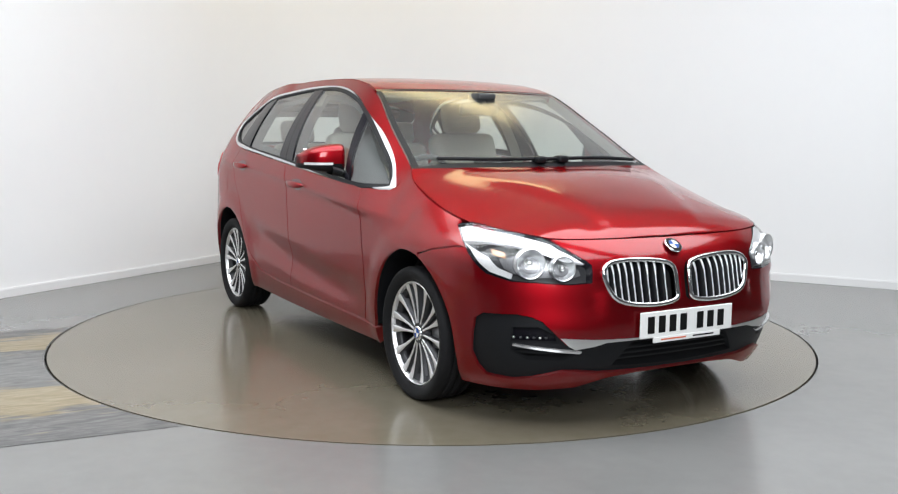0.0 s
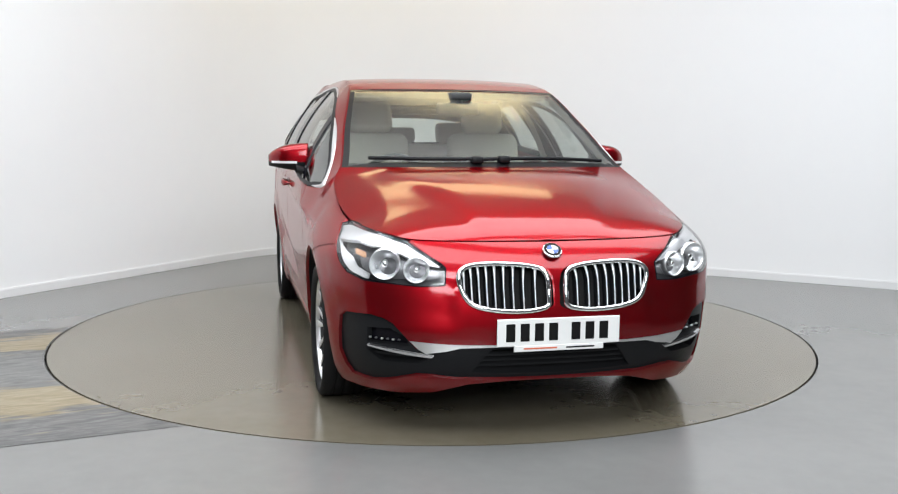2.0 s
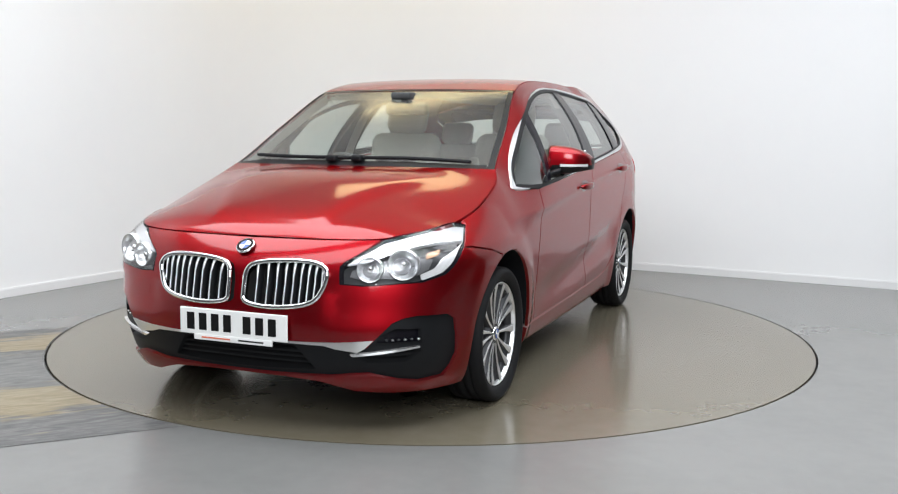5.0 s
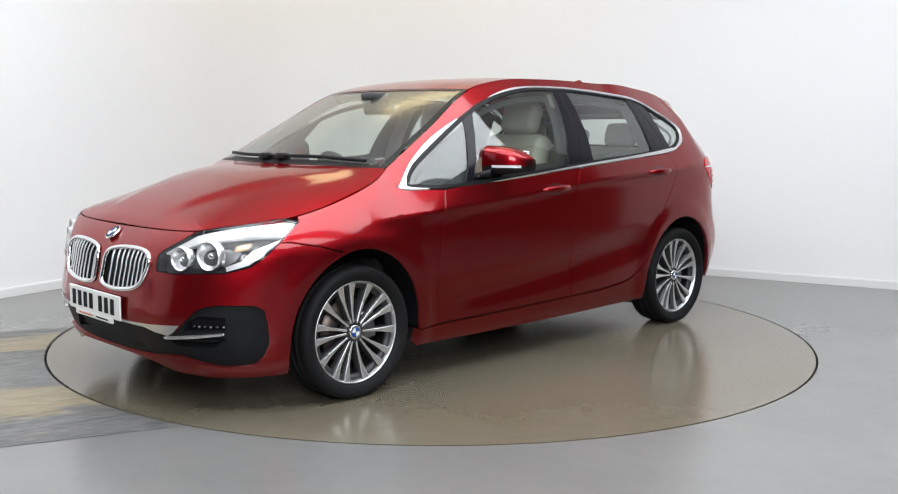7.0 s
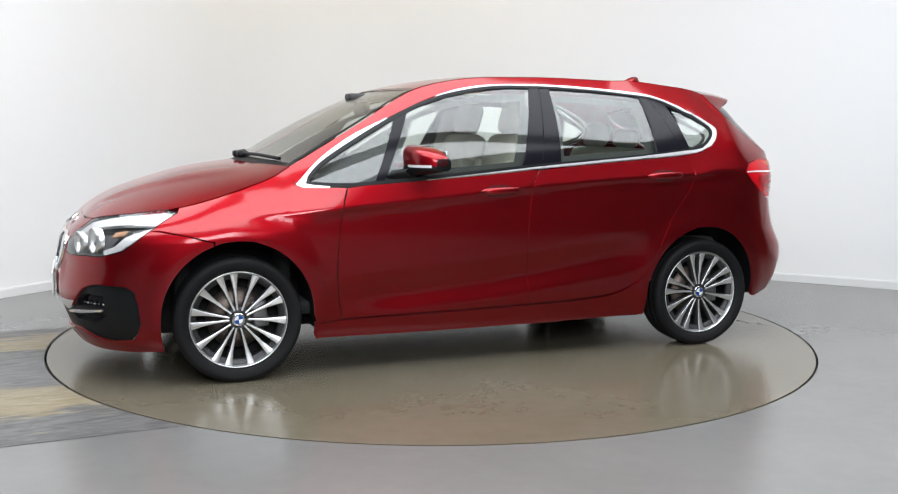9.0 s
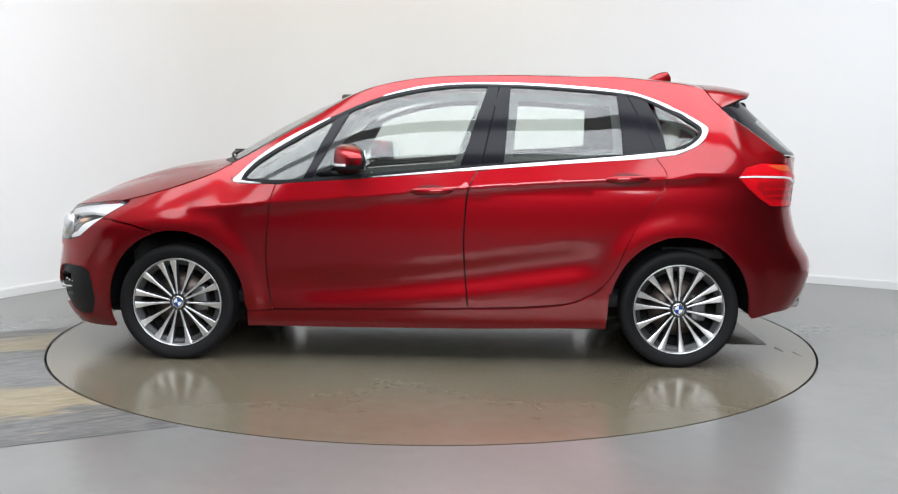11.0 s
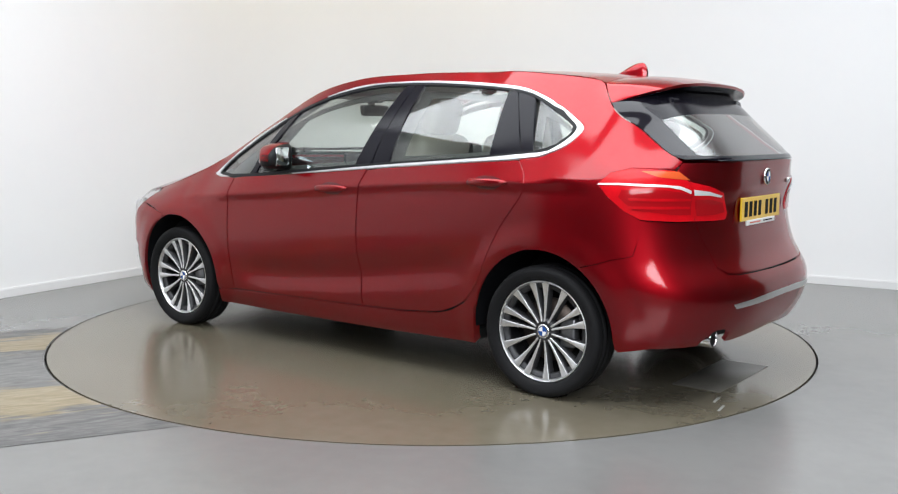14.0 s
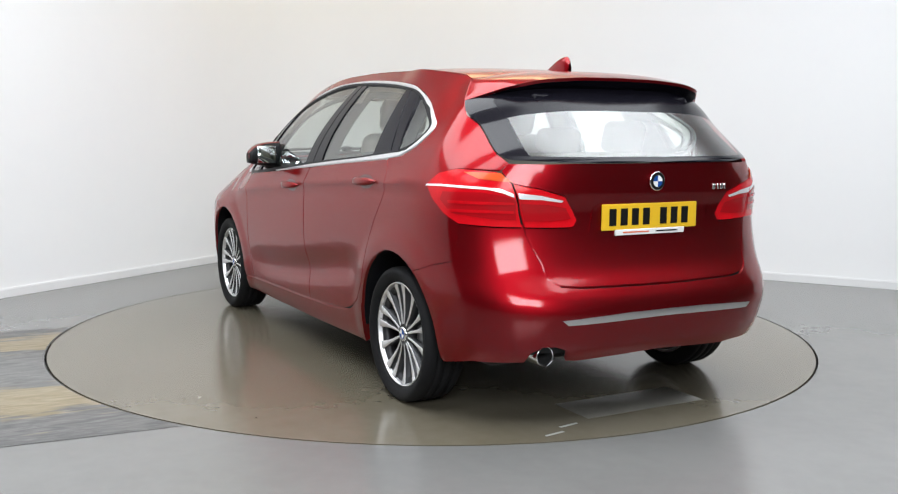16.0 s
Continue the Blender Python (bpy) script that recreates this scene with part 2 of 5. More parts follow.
# ---- the room ----
def room():
    bm = bmesh.new()
    lo, hi = -9, 9
    n = 128
    ring = [(2.251 * math.cos(2 * math.pi * i / n), 2.251 * math.sin(2 * math.pi * i / n)) for i in range(n)]
    outer = []
    for x, y in ring:
        k = 9 / max(abs(x), abs(y))
        outer.append((x * k, y * k))
    a = [bm.verts.new((x, y, 0)) for x, y in ring]
    b = [bm.verts.new((x, y, 0)) for x, y in outer]
    c = [bm.verts.new((x, y, -.05)) for x, y in ring]
    for i in range(n):
        j = (i + 1) % n
        bm.faces.new((a[i], b[i], b[j], a[j]))
        bm.faces.new((c[i], a[i], a[j], c[j]))
    tagged(part("floor", bm, FLOOR, None, "smooth grey painted studio floor", False), kind="structure")
    tagged(part("turntable_pit", box(-2.4, 2.4, -2.4, 2.4, -.12, -.05), DARK, None, "dark pit under the turntable rim", False), kind="structure")
    # two white walls that meet in a rounded corner, and plain walls behind the camera
    u, v = Vector((.4932, .8699)), Vector((.878, -.479))
    corner, r = Vector((-1.2475, 4.322)), 1.45
    path = [corner - u * 9.6]
    p0, p1 = corner - u * r, corner + v * r
    for i in range(17):
        t = i / 16
        path.append(p0 * (1 - t)**2 + corner * 2 * t * (1 - t) + p1 * t * t)
    path.append(corner + v * 8.2)

    def wall(name, pts, z0, z1, thick, mat, label):
        b = bmesh.new()
        nrm = []
        for i, q in enumerate(pts):
            d = (pts[min(i + 1, len(pts) - 1)] - pts[max(i - 1, 0)]).normalized()
            nrm.append(Vector((d.y, -d.x)))
        rows = []
        for q, k in zip(pts, nrm):
            i_, o_ = q, q - k * thick
            rows.append([(i_.x, i_.y, z0), (i_.x, i_.y, z1), (o_.x, o_.y, z1), (o_.x, o_.y, z0), (i_.x, i_.y, z0)])
        grid_mesh(rows, b)
        bmesh.ops.recalc_face_normals(b, faces=b.faces)
        ob = part(name, b, mat, None, label)
        for e in ob.data.edges:
            e.use_edge_sharp = abs(ob.data.vertices[e.vertices[0]].co.z - ob.data.vertices[e.vertices[1]].co.z) < 1e-4
        tagged(ob, kind="structure")
        return ob
    wall("wall_north", path, 0, 4.4, .15, WALL, "white painted studio walls with a rounded corner")
    inset = []
    for i, q in enumerate(path):
        d = (path[min(i + 1, len(path) - 1)] - path[max(i - 1, 0)]).normalized()
        inset.append(q + Vector((d.y, -d.x)) * .014)
    wall("baseboard", inset, 0.001, .058, .013, SKIRTING, "low white skirting along the walls")
    wall("trim", [p + (q - p) * .8 for p, q in zip(path, inset)], .0585, .069, .010, WALL, "thin white bead on top of the skirting")
    s = corner - u * 9.6
    e = corner + v * 8.2
    back = corner - u * 9.6 + v * 8.2
    wall("wall_south", [e, back, s], 0, 4.4, -.15, HALL, "plain grey hall wall behind the turntable area")
    tagged(part("ceiling", box(-9, 9, -9, 9, 4.4, 4.5), CEIL, None, "white ceiling", False), kind="structure")


def worn_track():
    """The worn drive-on lane in the floor beside the turntable."""
    m = bpy.data.materials.new("worn_lane")
    m.use_nodes = True
    n, l = m.node_tree.nodes, m.node_tree.links
    b = n["Principled BSDF"]
    tc, sep, nz, ad, rp = (n.new("ShaderNode" + k) for k in ("TexCoord", "SeparateXYZ", "TexNoise", "Math", "ValToRGB"))
    l.new(tc.outputs["Object"], sep.inputs[0])
    mp = n.new("ShaderNodeMapping")
    mp.inputs["Scale"].default_value = (1.2, 6, 1)
    l.new(tc.outputs["Object"], mp.inputs[0])
    l.new(mp.outputs[0], nz.inputs["Vector"])
    nz.inputs["Scale"].default_value, nz.inputs["Detail"].default_value = 2.0, 9
    ad.operation = "MULTIPLY_ADD"
    l.new(nz.outputs["Fac"], ad.inputs[0])
    ad.inputs[1].default_value = .42
    mr = n.new("ShaderNodeMapRange")
    mr.inputs["From Min"].default_value, mr.inputs["From Max"].default_value = -1.0, 1.0
    l.new(sep.outputs["Y"], mr.inputs["Value"])
    sub = n.new("ShaderNodeMath")
    sub.operation, sub.inputs[1].default_value = "SUBTRACT", .21
    l.new(mr.outputs[0], sub.inputs[0])
    l.new(sub.outputs[0], ad.inputs[2])
    stops = [(0, (.06, .06, .062)), (.07, (.07, .07, .072)), (.10, (.25, .19, .09)), (.31, (.26, .20, .10)), (.34, (.09, .09, .092)), (.52, (.13, .13, .13)), (.72, (.075, .075, .078)), (.76, (.25, .19, .09)), (.92, (.24, .18, .09)), (.95, (.07, .07, .072))]
    e = rp.color_ramp.elements
    e[0].position, e[0].color = stops[0][0], (*stops[0][1], 1)
    e[1].position, e[1].color = stops[-1][0], (*stops[-1][1], 1)
    for p, c in stops[1:-1]:
        k = e.new(p)
        k.color = (*c, 1)
    l.new(ad.outputs[0], rp.inputs[0])
    # pale scuffs and dark grime over the bands
    sc = n.new("ShaderNodeTexNoise")
    sc.inputs["Scale"].default_value, sc.inputs["Detail"].default_value, sc.inputs["Distortion"].default_value = 5.0, 10, 1.2
    l.new(mp.outputs[0], sc.inputs["Vector"])
    r2, mx = n.new("ShaderNodeValToRGB"), n.new("ShaderNodeMix")
    r2.color_ramp.elements[0].position, r2.color_ramp.elements[0].color = .36, (.07, .07, .07, 1)
    r2.color_ramp.elements[1].position, r2.color_ramp.elements[1].color = .68, (.34, .33, .31, 1)
    mx.data_type = "RGBA"
    mx.inputs["Factor"].default_value = .34
    l.new(sc.outputs["Fac"], r2.inputs[0])
    l.new(rp.outputs[0], mx.inputs["A"])
    l.new(r2.outputs[0], mx.inputs["B"])
    l.new(mx.outputs["Result"], b.inputs["Base Color"])
    b.inputs["Roughness"].default_value = .46
    bp = n.new("ShaderNodeBump")
    bp.inputs["Strength"].default_value, bp.inputs["Distance"].default_value = .25, .004
    l.new(nz.outputs["Fac"], bp.inputs["Height"])
    l.new(bp.outputs[0], b.inputs["Normal"])
    bm = bmesh.new()
    # local x runs along the lane towards the turntable, y across it
    m4 = pose(-2.15, -1.13, .002, 0, 0, 24)
    inv = m4.inverted()
    arc = []
    for i in range(41):
        a = radians(180.0 + 62.5 * i / 40)
        arc.append(inv @ Vector((2.256 * math.cos(a), 2.256 * math.sin(a), .002)))
    far = [Vector((-5.2, p.y, 0)) for p in arc]
    grid_mesh([[Vector((p.x, p.y, 0)) for p in arc], far], bm)
    bmesh.ops.recalc_face_normals(bm, faces=bm.faces)
    ob = part("floor_lane", bm, m, None, "worn tan and grey drive-on lane in the floor", False)
    ob.matrix_basis = m4
    tagged(ob, kind="structure")


def turntable():
    bm = bmesh.new()
    bmesh.ops.create_cone(bm, cap_ends=True, segments=160, radius1=2.238, radius2=2.238, depth=.045)
    bmesh.ops.translate(bm, verts=bm.verts, vec=(0, 0, -.0225))
    root = part("turntable", bm, TABLE, None, "", False)
    tagged(root, "round flush grey-painted turntable in the floor", "turntable")
    patch = material("dark_patch", (.145, .136, .118), .40, 0, 0, .3, 30, spec=.4)
    part("repair_patch", box(-.125, .125, -.33, .33, 0, .0025, .001, 1), patch, root, "dark rectangular repair patch").matrix_basis = pose(-1.85, -.04, 0)
    chalk = material("chalk_mark", (.33, .33, .31), .7)
    for x, y in ((-2.01, .42), (-2.08, .54)):
        part("chalk_mark", box(-.006, .006, -.05, .05, 0, .002), chalk, root, "pale scuff mark").matrix_basis = pose(x, y, 0, 0, 0, 8)
    return root


room()
worn_track()
TURNTABLE = turntable()


# ---- the car ----
def hermite(keys):
    """A smooth curve through (parameter, values...) keys."""
    k = np.array(sorted(keys), float)
    t, v = k[:, 0], k[:, 1:]
    d = np.gradient(v, t, axis=0)
    def f(s):
        s = min(max(s, t[0]), t[-1])
        i = min(max(int(np.searchsorted(t, s)) - 1, 0), len(t) - 2)
        h = t[i + 1] - t[i]
        u = (s - t[i]) / h
        a, b = 2 * u**3 - 3 * u**2 + 1, u**3 - 2 * u**2 + u
        r = a * v[i] + b * h * d[i] + (1 - a) * v[i + 1] + (u**3 - u**2) * h * d[i + 1]
        return r if len(r) > 1 else float(r[0])
    return f


X0, QF, QM, QR = 1.25, 1.3, 2.5, 1.3
QN = QF + QM + QR
half_width = hermite([(.12, .80), (.2, .85), (.3, .874), (.45, .888), (.6, .90), (.75, .905), (.93, .90), (1.02, .885), (1.2, .86)])
nose = hermite([(.12, 2.05), (.2, 2.105), (.3, 2.15), (.42, 2.172), (.5, 2.168), (.6, 2.15), (.7, 2.12), (.8, 2.08)])
tail = hermite([(.15, -1.97), (.25, -2.05), (.33, -2.11), (.42, -2.15), (.5, -2.165), (.56, -2.15), (.61, -2.118), (.66, -2.085), (.75, -2.05), (.9, -2.03), (1.0, -2.05), (1.1, -2.055)])


def spow(a, b):
    return math.copysign(abs(a)**b, a)


def skirt(q, z):
    """The body's outline in plan at height z: q runs from the nose along the flank to the tail."""
    w = half_width(z)
    if q < QF:
        a = math.pi / 2 * q / QF
        return X0 + (nose(z) - X0) * spow(math.cos(a), 2 / 3.8), w * spow(math.sin(a), 2 / 2.9)
    if q <= QF + QM:
        return X0 - (q - QF), w
    a = math.pi / 2 * (QN - q) / QR
    return -X0 + (tail(z) + X0) * spow(math.cos(a), 2 / 4.0), w * spow(math.sin(a), 2 / 3.0)


def q_of(fn, want, axis, lo, hi):
    """The q at which fn(q)[axis] takes the wanted value, between lo and hi."""
    up = fn(hi)[axis] > fn(lo)[axis]
    for _ in range(40):
        m = (lo + hi) / 2
        if (fn(m)[axis] < want) == up:
            lo = m
        else:
            hi = m
    return (lo + hi) / 2


# the fold: bonnet edge, windscreen pillar, roof rail, tailgate edge
FOLD = [(2.03, 0, .79), (2.025, .3, .793), (1.985, .56, .80), (1.93, .645, .815), (1.8, .718, .832), (1.6, .772, .858), (1.4, .79, .912), (1.2, .78, .98),
        (1.05, .737, 1.055), (.7, .672, 1.255), (.34, .595, 1.456), (.1, .575, 1.512), (-.3, .565, 1.535), (-.8, .575, 1.53), (-1.2, .59, 1.512),
        (-1.40, .586, 1.488), (-1.485, .588, 1.462), (-1.515, .622, 1.418), (-1.556, .66, 1.37), (-1.71, .668, 1.255), (-1.88, .674, 1.135), (-1.97, .57, 1.117), (-2.045, .38, 1.11), (-2.06, 0, 1.11)]


def fold_keys():
    rows = []
    for i, (x, y, z) in enumerate(FOLD):
        if i < 3:
            q = q_of(lambda s: skirt(s, .66), y, 1, 0, QF)
        elif i > 20:
            q = q_of(lambda s: skirt(s, .95), y, 1, QF + QM, QN)
        else:
            q = q_of(lambda s: skirt(s, .8), x, 0, 0, QN)
        rows.append((q, x, y, z))
    return rows


fold = hermite(fold_keys())
waist = hermite([(0, .62), (.5, .64), (.9, .67), (1.2, .70), (1.4, .73), (1.75, .84), (2.25, .90), (3.25, .95), (3.85, .96), (4.3, .98), (QN, .98)])
lean = hermite([(0, 1.8), (1.0, 2.0), (1.55, 1.55), (1.95, 2.0), (2.3, 1.9), (3.45, 1.7), (3.9, 1.5), (4.3, 1.4), (QN, 1.3)])
crease = hermite([(-1.6, 1.012), (-.85, .982), (-.15, .934), (.466, .878), (.94, .84), (1.4, .80)])
gutter = hermite([(-.85, .565), (-.57, .53), (-.27, .486), (.04, .446), (.35, .415), (.8, .39)])


def ramp(a, b, x):
    u = min(max((x - a) / (b - a), 0), 1)
    return u * u * (3 - 2 * u)


def skin(q, z):
    """A point of the car's left flank, nose or tail."""
    zs = waist(q)
    if z <= zs:
        x, y = skirt(q, z)
    else:
        fx, fy, fz = fold(q)
        x, y = skirt(q, zs)
        u = min((z - zs) / max(fz - zs, .02), 1.0)
        g = u**lean(q)
        x, y = x + (fx - x) * g, y + (fy - y) * g
    if -1.7 < x < 1.5 and y > .5:
        d = z - crease(x)
        k = ramp(-1.7, -1.4, x) * ramp(1.5, .9, x)
        if -.06 < d < .11:
            y += .014 * k * (1 - (d / .11 if d > 0 else -d / .06))**2
        d = abs(z - gutter(x))
        if d < .13:
            y -= .020 * ramp(.13, 0, d) * ramp(-1.0, -.75, x) * ramp(.95, .5, x)
    if q < 1.1 and .38 < y < .86:
        x -= .011 * ramp(.604, .588, z) * ramp(.42, .54, z) * ramp(.38, .46, y) * ramp(.86, .76, y)
    for xc in (1.333, -1.335):
        d = math.hypot(x - xc, (z - .315) * .95)
        if d < .50 and y > .6:
            y += .011 * ramp(.50, .39, d)
    return x, y, z


def flank(q, z):
    return skin(q, z)


def around_nose(q, z):
    x, y, z = skin(abs(q), z)
    return x, math.copysign(y, q), z


def around_tail(r, z):
    x, y, z = skin(QN - abs(r), z)
    return x, math.copysign(y, r), z


def side(pts):
    """(x, z) of the side view to the skin's own coordinates."""
    return [(q_of(lambda s: skin(s, z), x, 0, .02, QN - .02), z) for x, z in pts]


def front(pts):
    """(y, z) of the front view."""
    return [(q_of(lambda s: skin(s, min(z, fold(s)[2])), y, 1, 0, QF - .01), z) for y, z in pts]


def rear(pts):
    """(y, z) of the rear view; the coordinate runs from the tail's middle."""
    return [(QN - q_of(lambda s: skin(s, min(z, fold(s)[2])), y, 1, QF + QM, QN), z) for y, z in pts]


def fold_line(xa, xb, n=24, drop=.002):
    """The fold between two stations, as (q, z)."""
    qa, qb = (q_of(lambda s: fold(s), x, 0, .5, QN - .5) for x in (xa, xb))
    return [(qa + (qb - qa) * i / n, fold(qa + (qb - qa) * i / n)[2] - drop) for i in range(n + 1)]


def fold_q(x):
    return q_of(lambda s: fold(s), x, 0, .5, QN - .5)


def arch(xc, x0, x1, n=28, zc=.313, rx=.368, rz=.384):
    """The wheel arch from station x0 to x1, as (x, z)."""
    def ang(x):
        return math.acos(max(-1, min(1, (x - xc) / rx)))
    a, b = ang(x0), ang(x1)
    return [(xc + rx * math.cos(a + (b - a) * i / n), zc + rz * math.sin(a + (b - a) * i / n)) for i in range(n + 1)]


def both(left):
    """A half outline that starts and ends on the middle, closed on the other side."""
    return left + [(-a, b) for a, b in reversed(left) if abs(a) > 1e-4]


def span(q0, q1, spine, n=40, m=25, ky=1.0, kx=2.0, kz=2.6, s0=-1.0, s1=1.0, dome=None):
    """A sheet across the car between the two folds, over a spine."""
    rows = []
    for i in range(n + 1):
        q = q0 + (q1 - q0) * i / n
        fx, fy, fz = fold(q)
        cx, cz = spine(i / n)
        row = []
        for j in range(m):
            s = s0 + (s1 - s0) * j / (m - 1)
            a = abs(s)
            x, y, z = cx + (fx - cx) * a**kx, fy * s, cz + (fz - cz) * a**kz
            if dome:
                z += dome(x, abs(y))
            row.append((x, y, z))
        rows.append(row)
    bm = grid_mesh(rows)
    bm.normal_update()
    outward(bm, (0, 0, .3))
    bm.normal_update()
    return bm


CAR = tagged(new("car"), "dark metallic red five-door hatchback with chrome trim on a turntable", "car")

CHROME_OUT = smooth_line([(1.035, .966), (.896, 1.094), (.711, 1.214), (.474, 1.324), (.275, 1.409), (.092, 1.462), (-.095, 1.487), (-.375, 1.495), (-.683, 1.485), (-1.014, 1.457),
                          (-1.162, 1.423), (-1.307, 1.363), (-1.421, 1.298), (-1.474, 1.25), (-1.42, 1.174), (-1.304, 1.121)], 6)
CHROME_LOW = smooth_line([(-1.304, 1.121), (-1.134, 1.102), (-.847, 1.081), (-.261, 1.035), (.222, .996), (.79, .956), (1.005, .953), (1.035, .966)], 6)
CHROME_IN = smooth_line([(.977, .978), (.857, 1.084), (.501, 1.292), (.241, 1.400), (-.067, 1.462), (-.378, 1.474), (-.7, 1.462), (-1.0, 1.435),
                         (-1.162, 1.400), (-1.364, 1.297), (-1.422, 1.245), (-1.362, 1.183), (-1.262, 1.146)], 6)
CHROME_INLOW = smooth_line([(-1.262, 1.146), (-.846, 1.106), (-.26, 1.061), (.346, 1.006), (.758, .972), (.977, .978)], 6)
DOOR_FRONT = [(.79, .950), (.812, .88), (.826, .80), (.836, .70), (.845, .55), (.835, .40), (.815, .282)]
DOOR_MID = [(-.268, 1.030), (-.232, .964), (-.213, .89), (-.20, .726), (-.201, .576), (-.212, .42), (-.224, .302)]
DOOR_REAR = [(-1.19, 1.103), (-1.237, 1.036), (-1.243, .979), (-1.209, .908), (-1.113, .776), (-1.045, .64), (-.985, .50), (-.90, .405), (-.80, .352), (-.717, .33), (-.509, .311)]
HEADLAMP = front([(.455, .624), (.55, .619), (.665, .627), (.754, .630), (.816, .655), (.838, .690), (.842, .752)]) + side([(1.607, .836)]) + side([(1.66, .848)]) + front([(.708, .829), (.645, .812), (.585, .796), (.52, .748), (.464, .711), (.448, .695)])


def crease_rows(x0, x1):
    rows = []
    for f, offs in ((crease, (-.03, -.012, 0, .014, .04)), (gutter, (-.06, -.03, 0, .03, .06))):
        for i in range(int((x1 - x0) / .045)):
            x = x0 + .045 * i
            for o in offs:
                if f is gutter and not -.95 < x < .9:
                    continue
                rows += side([(x, f(x) + o)])
    return rows


def line_between(pts, xa, xb):
    return [p for p in pts if min(xa, xb) < p[0] < max(xa, xb)]


def bodywork():
    g = .004
    # doors
    low = [(-.509, .311), (.04, .295), (.5, .286), (.815, .282)]
    df = smooth_line(DOOR_FRONT, 5)
    dm = smooth_line(DOOR_MID, 5)
    dr = smooth_line(DOOR_REAR, 5)
    top = line_between(CHROME_LOW, -.262, .785)
    out = side(dm + [(.04, .295), (.4, .288)] + df[::-1] + top[::-1])
    bm = sheet(flank, out, step=.04, inset=g, rows=crease_rows(-.3, .85))
    pair("front_door", bm, RED, CAR)
    top = line_between(CHROME_LOW, -1.185, -.27)
    out = side(dr + [(-.3, .304)] + dm[::-1] + top[::-1])
    bm = sheet(flank, out, step=.04, inset=g, rows=crease_rows(-1.25, -.2))
    pair("rear_door", bm, RED, CAR)
    # front wing
    a = arch(1.333, 1.45, .962)
    seam = [(1.688, .753), (1.56, .729), (1.45, .697)]
    head_back = [p for p in HEADLAMP[6:8]]
    out = side(df + [(.86, .275), (.95, .27)]) + side(a[::-1]) + side(seam[::-1]) + head_back + fold_line(1.6, 1.06) + side([(1.04, 1.03), (1.043, .972)]) + side([(1.0, .951)] + line_between(CHROME_LOW, .795, .99)[::-1])
    bm = sheet(flank, out, step=.035, inset=g, rows=crease_rows(.8, 1.5))
    pair("front_wing", bm, RED, CAR)
    # sill
    out = side([(.955, .185), (.5, .180), (-.3, .183), (-.955, .198), (-.963, .30), (-.966, .37), (-.9735, .4165), (-.914, .4165), (-.898, .400), (-.80, .346), (-.717, .324), (-.509, .305), (.04, .290), (.5, .281), (.815, .276), (.955, .268)])
    pair("sill", sheet(flank, out, step=.035, inset=g, depth=.05), RED, CAR)
    # roof frame and rear quarter in one pressing
    a = arch(-1.335, -.975, -1.55)
    dre = [p for p in dr if p[1] > .418]
    tl = side([(-1.80, .856), (-1.735, .893), (-1.66, .955), (-1.612, 1.010), (-1.66, 1.060), (-1.74, 1.082)]) + rear_as_flank([(.693, 1.080)])
    seam = [(-1.55, .635), (-1.68, .675), (-1.78, .70), (-1.80, .78)]
    out = fold_line(1.055, -1.40, 50) + fold_line(-1.40, -1.88, 36)[1:] + rear_as_flank([(.661, 1.1095)]) + tl[::-1] + side(seam[::-1]) + side(a[::-1]) + side(dre[::-1]) + side(CHROME_OUT_TAIL()) + side([(1.045, .985)])
    bm = sheet(flank, out, step=.035, inset=.001, rows=[])
    pair("side_frame", bm, RED, CAR)
    # window frame of bright metal
    ring = side(CHROME_OUT + CHROME_LOW[1:-1])
    hole = side(CHROME_IN + CHROME_INLOW[1:-1])
    wide = grown(hole, lambda q: .0085 + .0075 * ramp(3.4, 2.2, q))
    pair("window_trim", sheet(flank, ring, [wide], step=.02, depth=.02, lift=.004, inset=.002), TRIM, CAR, "bright chrome window surround")
    pair("window_seal", sheet(flank, wide, [hole], step=.02, depth=.012, lift=.0), BLACK, CAR, "black rubber window seal")
    # panes and pillars
    def upper(x0, x1):
        return [p for p in CHROME_IN if x1 <= p[0] <= x0]
    def lower(x0, x1):
        return [p for p in CHROME_INLOW if x1 <= p[0] <= x0]
    def spanpiece(xt0, xt1, xb0, xb1):
        def at(line, x):
            for a, b in zip(line, line[1:]):
                if min(a[0], b[0]) <= x <= max(a[0], b[0]) and a[0] != b[0]:
                    t = (x - a[0]) / (b[0] - a[0])
                    return (x, a[1] + (b[1] - a[1]) * t)
            return line[-1]
        t = [at(CHROME_IN, xt0)] + upper(xt0 - .004, xt1 + .004) + [at(CHROME_IN, xt1)]
        b = [at(CHROME_INLOW, xb1)] + lower(xb0 - .004, xb1 + .004) + [at(CHROME_INLOW, xb0)]
        return side(t + b)
